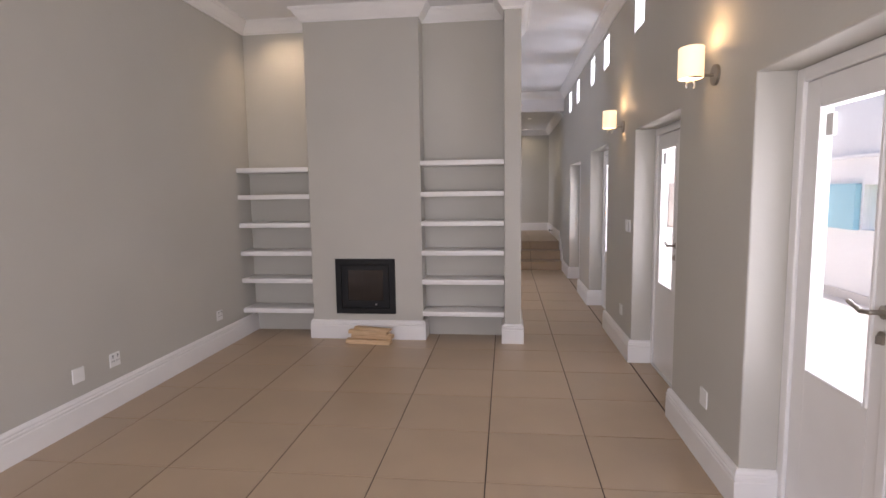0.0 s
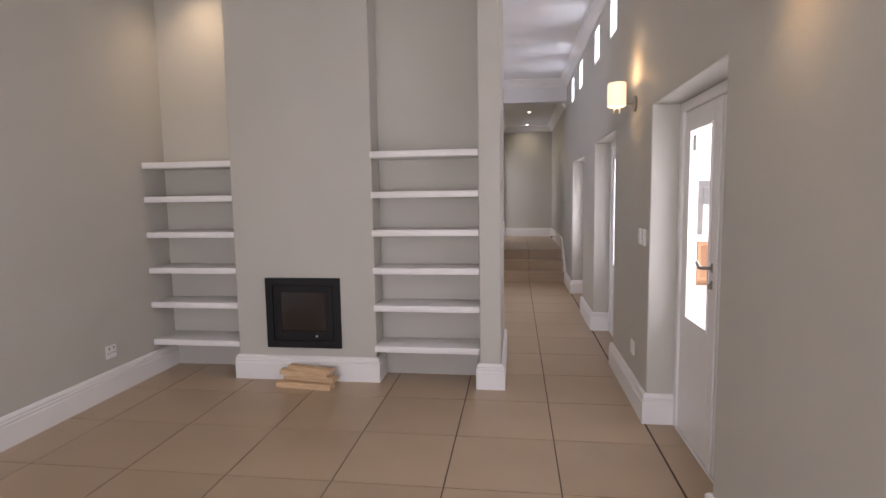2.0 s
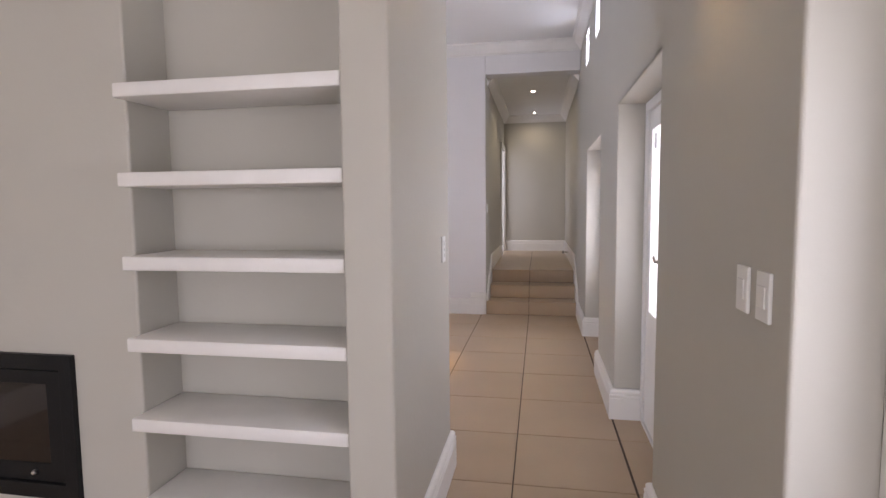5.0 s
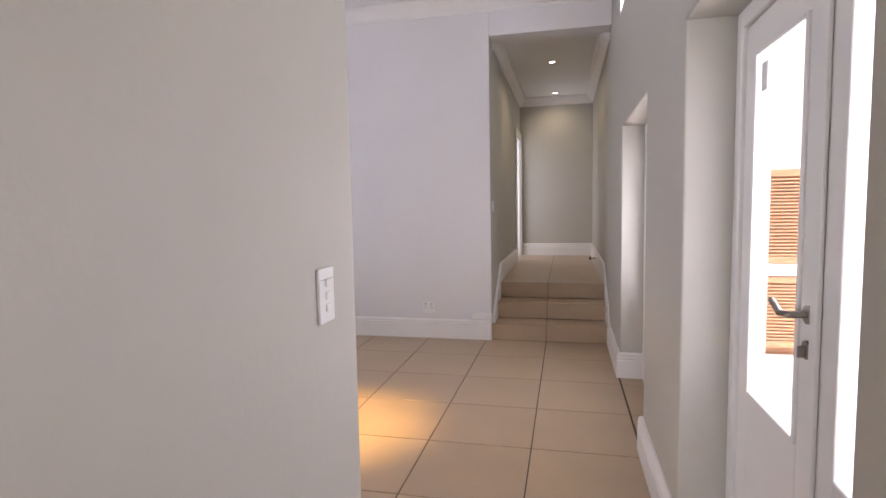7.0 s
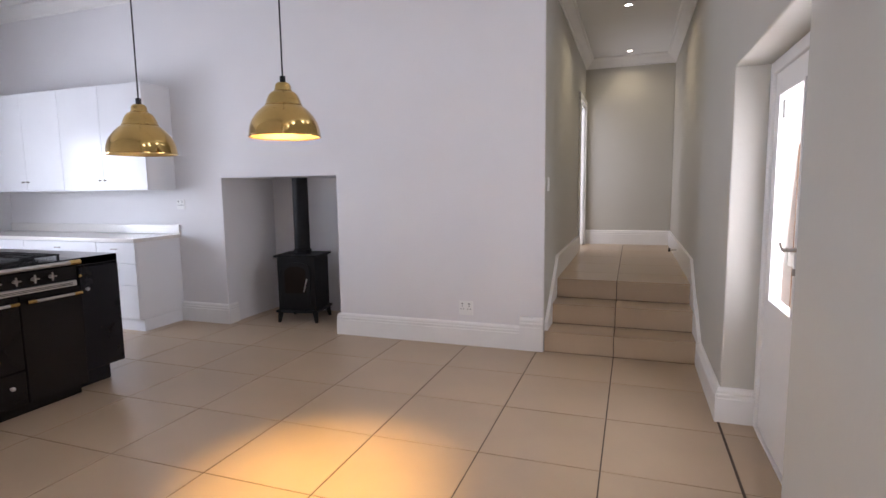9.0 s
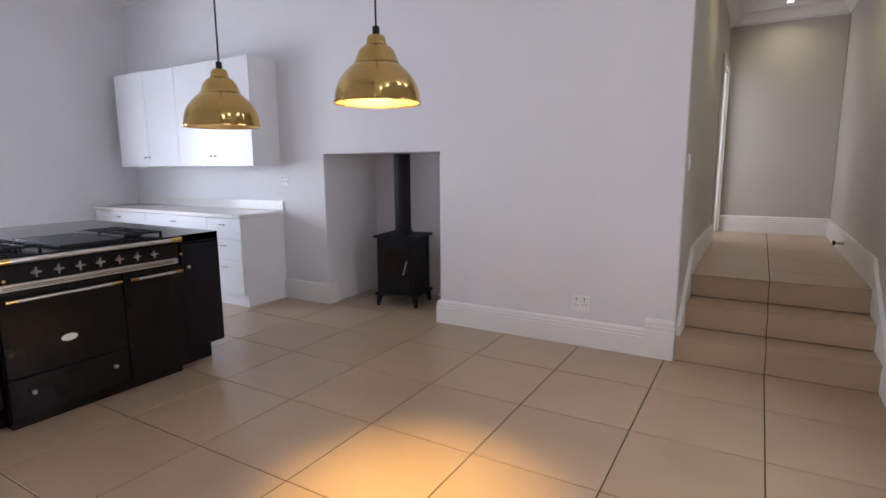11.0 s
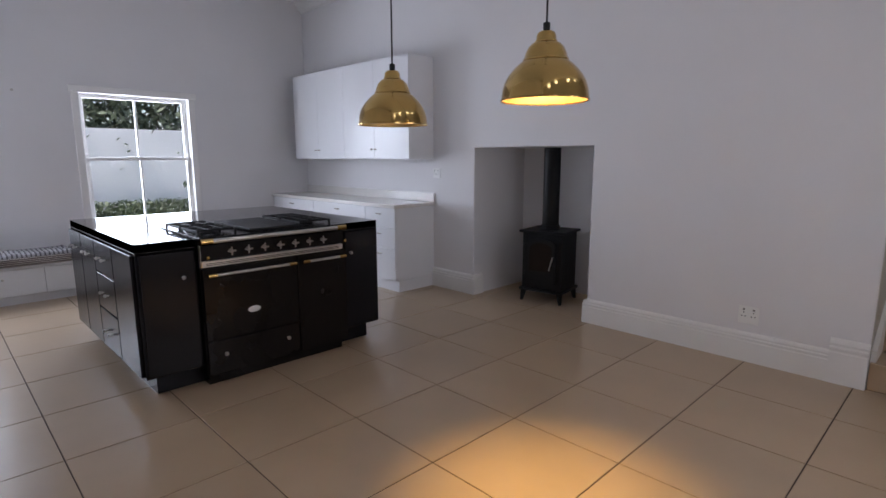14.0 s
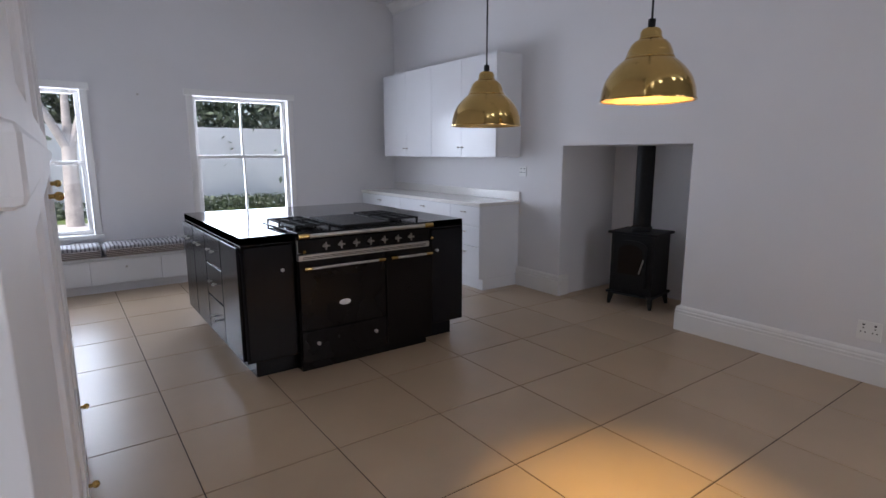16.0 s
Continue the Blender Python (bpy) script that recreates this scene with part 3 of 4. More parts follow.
rng_ = random.Random(5)
LOGS = [(-1.89, 4.945, 0.0, 0.47, 0.10, 0.045, -5), (-1.86, 4.985, 0.047, 0.44, 0.09, 0.05, -9), (-1.89, 4.96, 0.1, 0.42, 0.10, 0.035, -7), (-1.85, 4.975, 0.133, 0.40, 0.085, 0.026, -14)]
for lx, ly, lz, ll, lw, lh, rot in LOGS:
    bm = bmesh.new()
    n = 7
    rows = []
    for k in range(n):
        u = -ll / 2 + ll * k / (n - 1)
        j = lambda s: rng_.uniform(-s, s)
        sec = [(-lw / 2, 0), (lw / 2, 0.002), (lw * 0.46, lh * 0.7), (lw * 0.1, lh), (-lw * 0.35, lh * 0.85)]
        rows.append([bm.verts.new((u + j(0.004), p + j(0.004), max(q + (j(0.003) if q > 0.01 else 0), 0))) for p, q in sec])
    for a, b in zip(rows, rows[1:]):
        for i in range(5):
            bm.faces.new((a[i], a[(i + 1) % 5], b[(i + 1) % 5], b[i]))
    bm.faces.new(rows[0])
    bm.faces.new(rows[-1])
    ob = single("split_log", bm, M_WOOD, "split pale pine log stacked before the fireplace", "firewood", "stacked logs")
    ob.matrix_world = pose(lx, ly, lz, 0, 0, rot)


def sconce(y, z):
    s = thing("wall_sconce", "lit cream half-round wall lamp on a nickel bracket", "wall lamp", (X_R, y, z), "corridor wall lamps")
    bm = bmesh.new()
    tube(bm, (0, 0, -0.06), (-0.014, 0, -0.06), 0.055, n=24)
    part("wall_plate", bm, M_NICKEL, s, smooth=True)
    bm = bmesh.new()
    tube(bm, (-0.01, 0, -0.06), (-0.13, 0, -0.06), 0.008)
    tube(bm, (-0.13, 0, -0.065), (-0.13, 0, -0.03), 0.011)
    part("arm", bm, M_NICKEL, s, smooth=True)
    bm = bmesh.new()
    for k in range(8):
        a, b = math.radians(-40 + 32 * k), math.radians(-40 + 32 * (k + 1))
        tube(bm, (-0.13 + 0.022 * math.cos(a), 0, -0.11 + 0.022 * math.sin(a)), (-0.13 + 0.022 * math.cos(b), 0, -0.11 + 0.022 * math.sin(b)), 0.006)
    part("hook", bm, M_STEEL, s, smooth=True)
    bm = lathe([(0.076, -0.075), (0.08, -0.07), (0.08, 0.08), (0.076, 0.083), (0.076, -0.075)], (-0.13, 0, 0.0), 32)
    for v in bm.verts:
        v.co.x = -0.13 + (v.co.x + 0.13) * 0.78
    part("shade", bm, M_SHADE, s, "cream fabric drum shade, lit", True)
    part("bulb", ball(bmesh.new(), (-0.13, 0, 0.01), 0.022, sz=1.5), M_BULB, s)
    bulb("sconce_glow", (X_R - 0.13, y, z + 0.085), 1.8, WARM, 0.025)


for y, z in SCONCES:
    sconce(y, z)


def wall_plate(name, label, at, normal, w, h, kind):
    """Switch or socket plate; its local y points out of the wall."""
    ob = thing(name, label, "socket" if kind == "socket" else "light switch", at)
    ob.rotation_euler = (0, 0, math.atan2(normal[1], normal[0]) - math.pi / 2)
    part("plate", box(-w / 2, w / 2, 0, 0.009, -h / 2, h / 2, 0.003), M_PLASTIC, ob)
    if kind == "socket":
        for cx in (-w * 0.24, w * 0.24):
            for px, pz in ((0, 0.018), (-0.011, -0.008), (0.011, -0.008)):
                part("pin_hole", tube(bmesh.new(), (cx + px, 0.008, pz), (cx + px, 0.0105, pz), 0.0042, n=10), M_DARK, ob)
            part("rocker", box(cx - 0.006, cx + 0.006, 0.009, 0.012, h * 0.28, h * 0.36), M_DARK, ob)
    elif kind == "switch":
        part("rocker", box(-w * 0.28, w * 0.28, 0.009, 0.0125, -h * 0.22, h * 0.22, 0.002), M_PLASTIC, ob)
    elif kind == "triple":
        for cz in (-0.028, 0, 0.028):
            part("rocker", box(-0.012, 0.012, 0.009, 0.014, cz - 0.009, cz + 0.009, 0.003), M_PLASTIC, ob)
        part("seam", box(-w * 0.42, w * 0.42, 0.009, 0.0095, 0.036, 0.037), M_DARK, ob)
    return ob


wall_plate("wall_socket", "white double wall socket above the skirting", (X_L, 3.207, 0.348), (1, 0), 0.1, 0.1, "socket")
wall_plate("blank_plate", "white blank wall plate above the skirting", (X_L, 2.87, 0.347), (1, 0), 0.1, 0.1, "plain")
wall_plate("wall_socket", "white double wall socket near the alcove", (X_L, 4.65, 0.34), (1, 0), 0.1, 0.1, "socket")
wall_plate("wall_switch", "white light switch beside a glazed door", (X_R, 4.64, 1.205), (-1, 0), 0.07, 0.11, "switch")
wall_plate("wall_switch", "white light switch beside a glazed door", (X_R, 4.76, 1.205), (-1, 0), 0.07, 0.11, "switch")
wall_plate("blank_plate", "white blank wall plate above the skirting", (X_R, 4.92, 0.39), (-1, 0), 0.1, 0.1, "plain")
wall_plate("blank_plate", "white blank wall plate above the skirting", (X_R, 2.75, 0.365), (-1, 0), 0.1, 0.1, "plain")
wall_plate("wall_switch", "white three-button light switch on the passage wall", (-0.34, 5.945, 1.195), (1, 0), 0.075, 0.125, "triple")
wall_plate("wall_socket", "white double wall socket above the kitchen skirting", (-1.205, Y_K, 0.32), (0, -1), 0.125, 0.12, "socket")
wall_plate("wall_socket", "white double wall socket above the worktop", (-4.25, Y_K, 1.21), (0, -1), 0.1, 0.1, "socket")
wall_plate("wall_switch", "white light switch in the hall", (-0.542, 10.32, 1.36), (1, 0), 0.07, 0.11, "switch")

# ---- kitchen ----
stove = thing("wood_stove", "black cast iron wood stove with a flue in the recess", "stove", (-3.09, 10.58, 0.0))
stove.rotation_euler = (0, 0, math.radians(10))
part("body", box(-0.2, 0.2, -0.18, 0.18, 0.13, 0.665, 0.006), M_IRON, stove)
part("top_plate", box(-0.23, 0.23, -0.205, 0.205, 0.667, 0.69, 0.007), M_IRON, stove)
part("base_plate", box(-0.225, 0.225, -0.2, 0.2, 0.105, 0.129, 0.005), M_IRON, stove)
part("ash_lip", box(-0.17, 0.17, -0.235, -0.2005, 0.112, 0.126, 0.004), M_IRON, stove)
for sx in (-1, 1):
    for sy in (-1, 1):
        part("leg", tube(bmesh.new(), (sx * 0.185, sy * 0.165, 0.104), (sx * 0.2, sy * 0.18, 0.0), 0.03, 0.016, 8), M_IRON, stove)


def arch(x0, x1, z0, z1, y0, y1):
    """An upright plate with a low arched head."""
    n = 10
    line = [(x0, z0), (x1, z0)] + [((x0 + x1) / 2 + (x1 - x0) / 2 * math.cos(math.pi * k / n), z1 + 0.06 * math.sin(math.pi * k / n)) for k in range(n + 1)]
    bm = bmesh.new()
    a, b = ([bm.verts.new((x, y, z)) for x, z in line] for y in (y0, y1))
    bm.faces.new(a)
    bm.faces.new(b)
    for k in range(len(line)):
        q = (k + 1) % len(line)
        bm.faces.new((a[k], a[q], b[q], b[k]))
    return bm


sd = part("door", arch(-0.15, 0.15, 0.2, 0.56, -0.203, -0.181), M_IRON, stove)
part("glass", arch(-0.112, 0.112, 0.31, 0.52, -0.207, -0.2035), M_FIREGLASS, sd, "smoked arched glass")
part("door_handle", tube(bmesh.new(), (0.10, -0.232, 0.33), (0.135, -0.232, 0.46), 0.007), M_STEEL, sd, "bright steel handle")
part("latch", tube(bmesh.new(), (0.118, -0.204, 0.39), (0.118, -0.232, 0.39), 0.009), M_IRON, sd)
for z in (0.27, 0.52):
    part("hinge", tube(bmesh.new(), (-0.158, -0.196, z - 0.03), (-0.158, -0.196, z + 0.03), 0.012, n=10), M_IRON, sd)
part("flue", lathe([(0.0005, 0.69), (0.092, 0.69), (0.092, 0.73), (0.078, 0.735), (0.078, 1.462), (0.0005, 1.462)], n=32), M_IRON, stove, smooth=True)


def pendant(x, y, z, power):
    p = thing("pendant_lamp", "polished brass tiered dome pendant lamp, lit", "pendant lamp", (x, y, z), "brass pendants")
    prof = [(0.004, 0.0), (0.014, -0.001), (0.025, -0.006), (0.030, -0.015), (0.031, -0.028), (0.034, -0.032), (0.034, -0.035), (0.045, -0.040), (0.056, -0.052), (0.064, -0.070),
            (0.0685, -0.085), (0.071, -0.087), (0.071, -0.091), (0.082, -0.099), (0.099, -0.115), (0.115, -0.135), (0.126, -0.155), (0.133, -0.178), (0.1365, -0.205), (0.137, -0.209)]
    inner = [(r - 0.003, q - 0.002 if i < len(prof) - 1 else q) for i, (r, q) in enumerate(prof)]
    part("shade", lathe(prof + [(r - 0.001, q) for r, q in prof[::-1]], n=56), M_BRASS, p, smooth=True)
    part("liner", lathe(inner[3:], n=56), M_SATIN, p, "satin brass inside of the shade", True)
    part("rim", lathe([(0.1365, -0.206), (0.1395, -0.208), (0.1395, -0.212), (0.1345, -0.212)], n=56), M_BRASS, p, "", True)
    bm = tube(bmesh.new(), (0, 0, -0.004), (0, 0, 0.022), 0.011)
    part("cap", bm, M_IRON, p)
    part("cord", tube(bmesh.new(), (0, 0, 0.02), (0, 0, CEIL - z), 0.0032, n=8), M_CORD, p)
    part("ceiling_rose", tube(bmesh.new(), (0, 0, CEIL - z - 0.025), (0, 0, CEIL - z), 0.05, n=24), M_BRASS, p)
    bm = tube(bmesh.new(), (0, 0, -0.02), (0, 0, -0.075), 0.018)
    part("socket", bm, M_IRON, p)
    if power:
        part("bulb", ball(bmesh.new(), (0, 0, -0.115), 0.028, sz=1.25), M_LED, p)
        bulb("pendant_glow", (x, y, z - 0.162), power * 0.35, (1.0, 0.66, 0.25), 0.012)
        spot_lamp("pendant_beam", (x, y, z - 0.165), (x - 0.06, y + 0.21, 0), power * 10, (1.0, 0.65, 0.17), 54, 0.02, 1.0)
    else:
        part("bulb", ball(bmesh.new(), (0, 0, -0.115), 0.028, sz=1.25), M_PLASTIC, p)


pendant(*PENDANTS[0], 13)
pendant(*PENDANTS[1], 0)


def knob(parent, at, axis, r=0.012, material=None):
    a = Vector(at)
    d = Vector(axis)
    bm = tube(bmesh.new(), a, a + d * 0.016, r * 0.5, n=10)
    ball(bm, a + d * 0.022, r, n=10)
    part("knob", bm, material or M_STEEL, parent, "", True)


# island
IX0, IX1, IY0, IY1 = -5.02, -3.37, 7.06, 8.70
isl = thing("kitchen_island", "black painted kitchen island with small knobs", "kitchen island")
part("plinth", box(IX0 + 0.08, IX1 - 0.09, IY0 + 0.075, IY1 - 0.05, 0.0, 0.13), M_BLACK, isl)
RY0, RY1 = 7.385, 8.385
part("body", slab([IX0, -4.02, IX1], [IY0, RY0 - 0.006, RY1 + 0.006, IY1], [0.13, 0.862], [(-4.02, 0, RY0 - 0.006, RY1 + 0.006, 0, 2)], 0.004), M_BLACK, isl)
for y0, y1 in ((IY0 + 0.012, RY0 - 0.02), (RY1 + 0.02, IY1 - 0.012)):
    d = part("door", box(IX1 + 0.0005, IX1 + 0.02, y0, y1, 0.14, 0.85, 0.004), M_BLACK, isl)
    knob(d, (IX1 + 0.02, y0 + (y1 - y0) * (0.75 if y0 < 7.5 else 0.12), 0.70), (1, 0, 0))
xs = [IX1 - 0.02, IX1 - 0.42, IX1 - 0.86, IX1 - 1.26, IX0 + 0.02]
for i, (b, a) in enumerate(zip(xs, xs[1:])):
    rows = [(0.14, 0.85)] if i in (0, 3) else ([(0.14, 0.40), (0.41, 0.64), (0.65, 0.85)] if i == 1 else [(0.14, 0.85)])
    for z0, z1 in rows:
        f = part("drawer" if len(rows) > 1 else "door", box(a + 0.006, b - 0.006, IY0 - 0.018, IY0 - 0.0005, z0, z1, 0.004), M_BLACK, isl)
        if i:
            for kx in ((a + b) / 2 - 0.06, (a + b) / 2 + 0.06):
                knob(f, (kx, IY0 - 0.018, (z0 + z1) / 2 if len(rows) > 1 else 0.74), (0, -1, 0), 0.011)
TOPP = [(0, 0.835), (0.012, 0.835), (0.018, 0.842), (0.018, 0.85), (0.013, 0.855), (0.013, 0.861), (0.024, 0.864), (0.03, 0.872), (0.03, 0.879), (0.024, 0.884), (0.034, 0.886), (0.042, 0.892), (0.043, 0.902), (0.036, 0.91), (0, 0.912)]
wt = thing("island_worktop", "polished black granite worktop with moulded edge", "worktop")
part("slab", slab([IX0, -4.03, IX1], [IY0, RY0 - 0.004, RY1 + 0.004, IY1], [0.864, 0.911], [(-4.03, 0, RY0 - 0.004, RY1 + 0.004, 0, 2)], 0), M_GRANITE, wt)
part("edge_moulding", sweep(bmesh.new(), [(IX1, RY0 - 0.004), (IX1, IY0), (IX0, IY0), (IX0, IY1), (IX1, IY1), (IX1, RY1 + 0.004)][::-1], TOPP), M_GRANITE, wt, smooth=True)

rg = thing("range_cooker", "black range cooker with brass and steel trim", "cooker")
FX = IX1 + 0.055
part("body", box(-4.01, FX - 0.03, RY0, RY1, 0.06, 0.905, 0.003), M_ENAMEL, rg)
part("plinth", box(-4.0, FX - 0.06, RY0 + 0.02, RY1 - 0.02, 0.0, 0.06), M_ENAMEL, rg)
SPLIT = 8.0
for y0, y1, z0, z1, nm in ((RY0 + 0.005, SPLIT - 0.004, 0.29, 0.735, "oven_door"), (SPLIT + 0.004, RY1 - 0.005, 0.075, 0.735, "oven_door"), (RY0 + 0.005, SPLIT - 0.004, 0.075, 0.28, "drawer")):
    d = part(nm, box(FX - 0.03, FX, y0, y1, z0, z1, 0.005), M_ENAMEL, rg)
    if nm == "oven_door":
        part("towel_rail", tube(bmesh.new(), (FX + 0.035, y0 + 0.04, 0.695), (FX + 0.035, y1 - 0.04, 0.695), 0.009), M_STEEL, d, smooth=True)
        for s, yy in ((1, y0 + 0.02), (-1, y1 - 0.02)):
            bm = bmesh.new()
            tube(bm, (FX + 0.035, yy, 0.695), (FX + 0.035, yy + s * 0.05, 0.695), 0.0115)
            tube(bm, (FX, yy + s * 0.02, 0.695), (FX + 0.035, yy + s * 0.02, 0.695), 0.007)
            part("rail_end", bm, M_BRASS, d, "brass rail end", True)
    else:
        for yy in (7.49, 7.905):
            knob(d, (FX, yy, 0.2), (1, 0, 0), 0.013)
bm = bmesh.new()
ball(bm, (FX + 0.001, 7.69, 0.44), 0.02, 0.25, 2.1, 1)
part("badge", bm, M_PLASTIC, rg, "oval enamel badge", True)
part("vent_strip", box(FX - 0.03, FX + 0.006, RY0 + 0.004, RY1 - 0.03, 0.742, 0.778, 0.003), M_STEEL, rg)
bm = bmesh.new()
for z in (0.752, 0.761):
    bx(bm, FX + 0.0055, FX + 0.0075, RY0 + 0.03, RY1 - 0.06, z, z + 0.0045)
part("vent_slots", bm, M_DARK, rg)
part("control_trim", box(FX - 0.03, FX - 0.003, RY0 + 0.001, RY0 + 0.0035, 0.742, 0.872), M_STEEL, rg)
part("control_panel", box(FX - 0.03, FX - 0.002, RY0 + 0.004, RY1 - 0.03, 0.78, 0.872, 0.003), M_ENAMEL, rg)
for k in range(7):
    yy = 7.565 + k * 0.105
    kb = tube(bmesh.new(), (FX - 0.002, yy, 0.826), (FX + 0.02, yy, 0.826), 0.012, n=12)
    for q in range(4):
        a = math.pi / 2 * q
        tube(kb, (FX + 0.02, yy, 0.826), (FX + 0.02, yy + 0.02 * math.cos(a), 0.826 + 0.02 * math.sin(a)), 0.0035, 0.0055, 8)
        ball(kb, (FX + 0.02, yy + 0.021 * math.cos(a), 0.826 + 0.021 * math.sin(a)), 0.006, n=8)
    part("control_knob", kb, M_NICKEL, rg, "", True)
for yy in (RY0 + 0.04, RY1 - 0.012):
    kb = ball(bmesh.new(), (FX + 0.012, yy, 0.80), 0.012)
    part("stud", kb, M_BRASS, rg, "", True)
part("front_rail", tube(bmesh.new(), (FX + 0.02, RY0 + 0.06, 0.896), (FX + 0.02, RY1 - 0.07, 0.896), 0.014), M_STEEL, rg, smooth=True)
for yy in (RY0, RY1 - 0.08):
    part("rail_end", tube(bmesh.new(), (FX + 0.02, yy, 0.896), (FX + 0.02, yy + 0.07, 0.896), 0.0165), M_BRASS, rg, "brass rail end", True)
part("hob", box(-4.0, FX + 0.005, RY0 + 0.003, RY1 - 0.003, 0.906, 0.918, 0.003), M_ENAMEL, rg)
part("simmer_plate", box(-3.95, FX - 0.06, 7.72, 8.06, 0.919, 0.938, 0.004), M_IRON, rg)
for y0 in (7.41, 8.085):
    for x0 in (-3.95, -3.66):
        bm = bmesh.new()
        cx, cy, w = x0 + 0.13, y0 + 0.115, 0.115
        tube(bm, (cx, cy, 0.918), (cx, cy, 0.935), 0.04, 0.03)
        for k in range(-2, 3):
            if k:
                bx(bm, cx + k * 0.05 - 0.006, cx + k * 0.05 + 0.006, cy - w, cy + w, 0.938, 0.952, 0.002)
        for s in (-1, 1):
            bx(bm, cx - 0.13, cx + 0.13, cy + s * w - 0.006, cy + s * w + 0.006, 0.936, 0.95, 0.002)
            bx(bm, cx - 0.12, cx + 0.12, cy + s * 0.045 - 0.005, cy + s * 0.045 + 0.005, 0.938, 0.953, 0.002)
            for q in (-1, 1):
                bx(bm, cx + q * 0.12 - 0.006, cx + q * 0.12 + 0.006, cy + s * w - 0.006, cy + s * w + 0.006, 0.917, 0.94)
        part("pan_grate", bm, M_IRON, rg)

# white units on the end wall
CX1, CX0, CY = -4.30, -6.845, 9.64


def shaker(parent, x0, x1, y, z0, z1, name, s=-1, material=M_CABINET):
    d = part(name, slab([x0, x0 + 0.05, x1 - 0.05, x1], sorted([y, y + s * 0.02]), [z0, z0 + 0.05, z1 - 0.05, z1], [(x0 + 0.05, x1 - 0.05, y - 1, y + 1, z0 + 0.05, z1 - 0.05)], 0.002), material, parent)
    part("panel", box(x0 + 0.049, x1 - 0.049, min(y + s * 0.002, y + s * 0.011), max(y + s * 0.002, y + s * 0.011), z0 + 0.049, z1 - 0.049), material, d)
    return d


units = [(CX0, -5.84), (-5.838, -4.802), (-4.8, CX1)]
for i, (a, b) in enumerate(units):
    c = thing("base_cabinet", "white lacquered base cabinet with drawers", "cabinet", group="white base cabinets")
    part("body", box(a, b, CY + 0.022, Y_K - 0.001, 0.12, 0.868, 0.002), M_CABINET, c)
    part("plinth", box(a, b - (0.0 if i < 2 else 0.0), CY + 0.05, Y_K - 0.03, 0.0, 0.119), M_CABINET, c)
    for z0, z1 in ((0.125, 0.45), (0.455, 0.66), (0.665, 0.862)):
        d = part("drawer", box(a + 0.003, b - 0.003, CY + 0.002, CY + 0.0215, z0, z1, 0.003), M_CABINET, c)
        h = bmesh.new()
        m = (a + b) / 2
        tube(h, (m - 0.03, CY - 0.018, z1 - 0.06), (m + 0.03, CY - 0.018, z1 - 0.06), 0.005)
        for s in (-1, 1):
            tube(h, (m + s * 0.022, CY + 0.002, z1 - 0.06), (m + s * 0.022, CY - 0.018, z1 - 0.06), 0.0045)
            ball(h, (m + s * 0.03, CY - 0.018, z1 - 0.06), 0.008)
        part("handle", h, M_NICKEL, d, "", True)
single("white_worktop", box(CX0, CX1 + 0.02, CY - 0.02, Y_K - 0.001, 0.87, 0.905, 0.004), M_COUNTER, "pale stone worktop along the wall", "worktop")
single("upstand", box(CX0, CX1 + 0.02, Y_K - 0.022, Y_K - 0.001, 0.906, 1.0, 0.003), M_COUNTER, "pale stone upstand behind the worktop", "upstand")
WY = 9.84
for a, b in ((-6.55, -5.442), (-5.44, -4.3)):
    c = thing("wall_cabinet", "white lacquered wall cabinet, closed", "cabinet", group="white wall cabinets")
    part("body", box(a, b, WY + 0.022, Y_K - 0.001, 1.36, 2.38, 0.002), M_CABINET, c)
    for k in range(2):
        p, q = a + (b - a) * k / 2, a + (b - a) * (k + 1) / 2
        d = part("door", box(p + 0.0015, q - 0.0015, WY, WY + 0.0215, 1.36, 2.38, 0.002), M_CABINET, c)
        knob(d, ((p + 0.035) if k else (q - 0.035), WY, 1.46), (0, -1, 0), 0.01, M_NICKEL)

# window bench
BX = -6.46
bench = thing("window_bench", "white built-in window bench with drawers", "bench")
part("body", box(X_W + 0.001, BX - 0.02, 5.76, 9.6, 0.08, 0.345, 0.003), M_CABINET, bench)
part("plinth", box(X_W + 0.001, BX - 0.05, 5.76, 9.6, 0.0, 0.079), M_CABINET, bench)
part("seat_board", box(X_W + 0.001, BX + 0.01, 5.76, 9.6, 0.346, 0.37, 0.003), M_CABINET, bench)
for k in range(6):
    y0 = 5.77 + k * 0.638
    d = part("drawer", box(BX - 0.0195, BX, y0, y0 + 0.63, 0.09, 0.34, 0.003), M_CABINET, bench)
    knob(d, (BX, y0 + 0.315, 0.26), (1, 0, 0), 0.011)
for k in range(5):
    y0 = 5.78 + k * 0.76
    bm = box(X_W + 0.02, BX + 0.02, y0, y0 + 0.75, 0.372, 0.47, 0.035, 4)
    bmesh.ops.subdivide_edges(bm, edges=[e for e in bm.edges if e.calc_length() > 0.2], cuts=7, use_grid_fill=True)
    for v in bm.verts:
        if v.co.z > 0.44:
            v.co.z += 0.014 * math.sin(v.co.y * 31) * math.cos(v.co.x * 23 + k) + 0.014
    cu = thing("bench_cushion", "grey ticking-striped cushion on the window bench", "cushion", group="bench cushions")
    part("cover", bm, M_CUSHION, cu, smooth=True)
    part("border", box(BX + 0.005, BX + 0.04, y0 + 0.02, y0 + 0.73, 0.376, 0.452, 0.01), M_TICK, cu, "dark striped border")

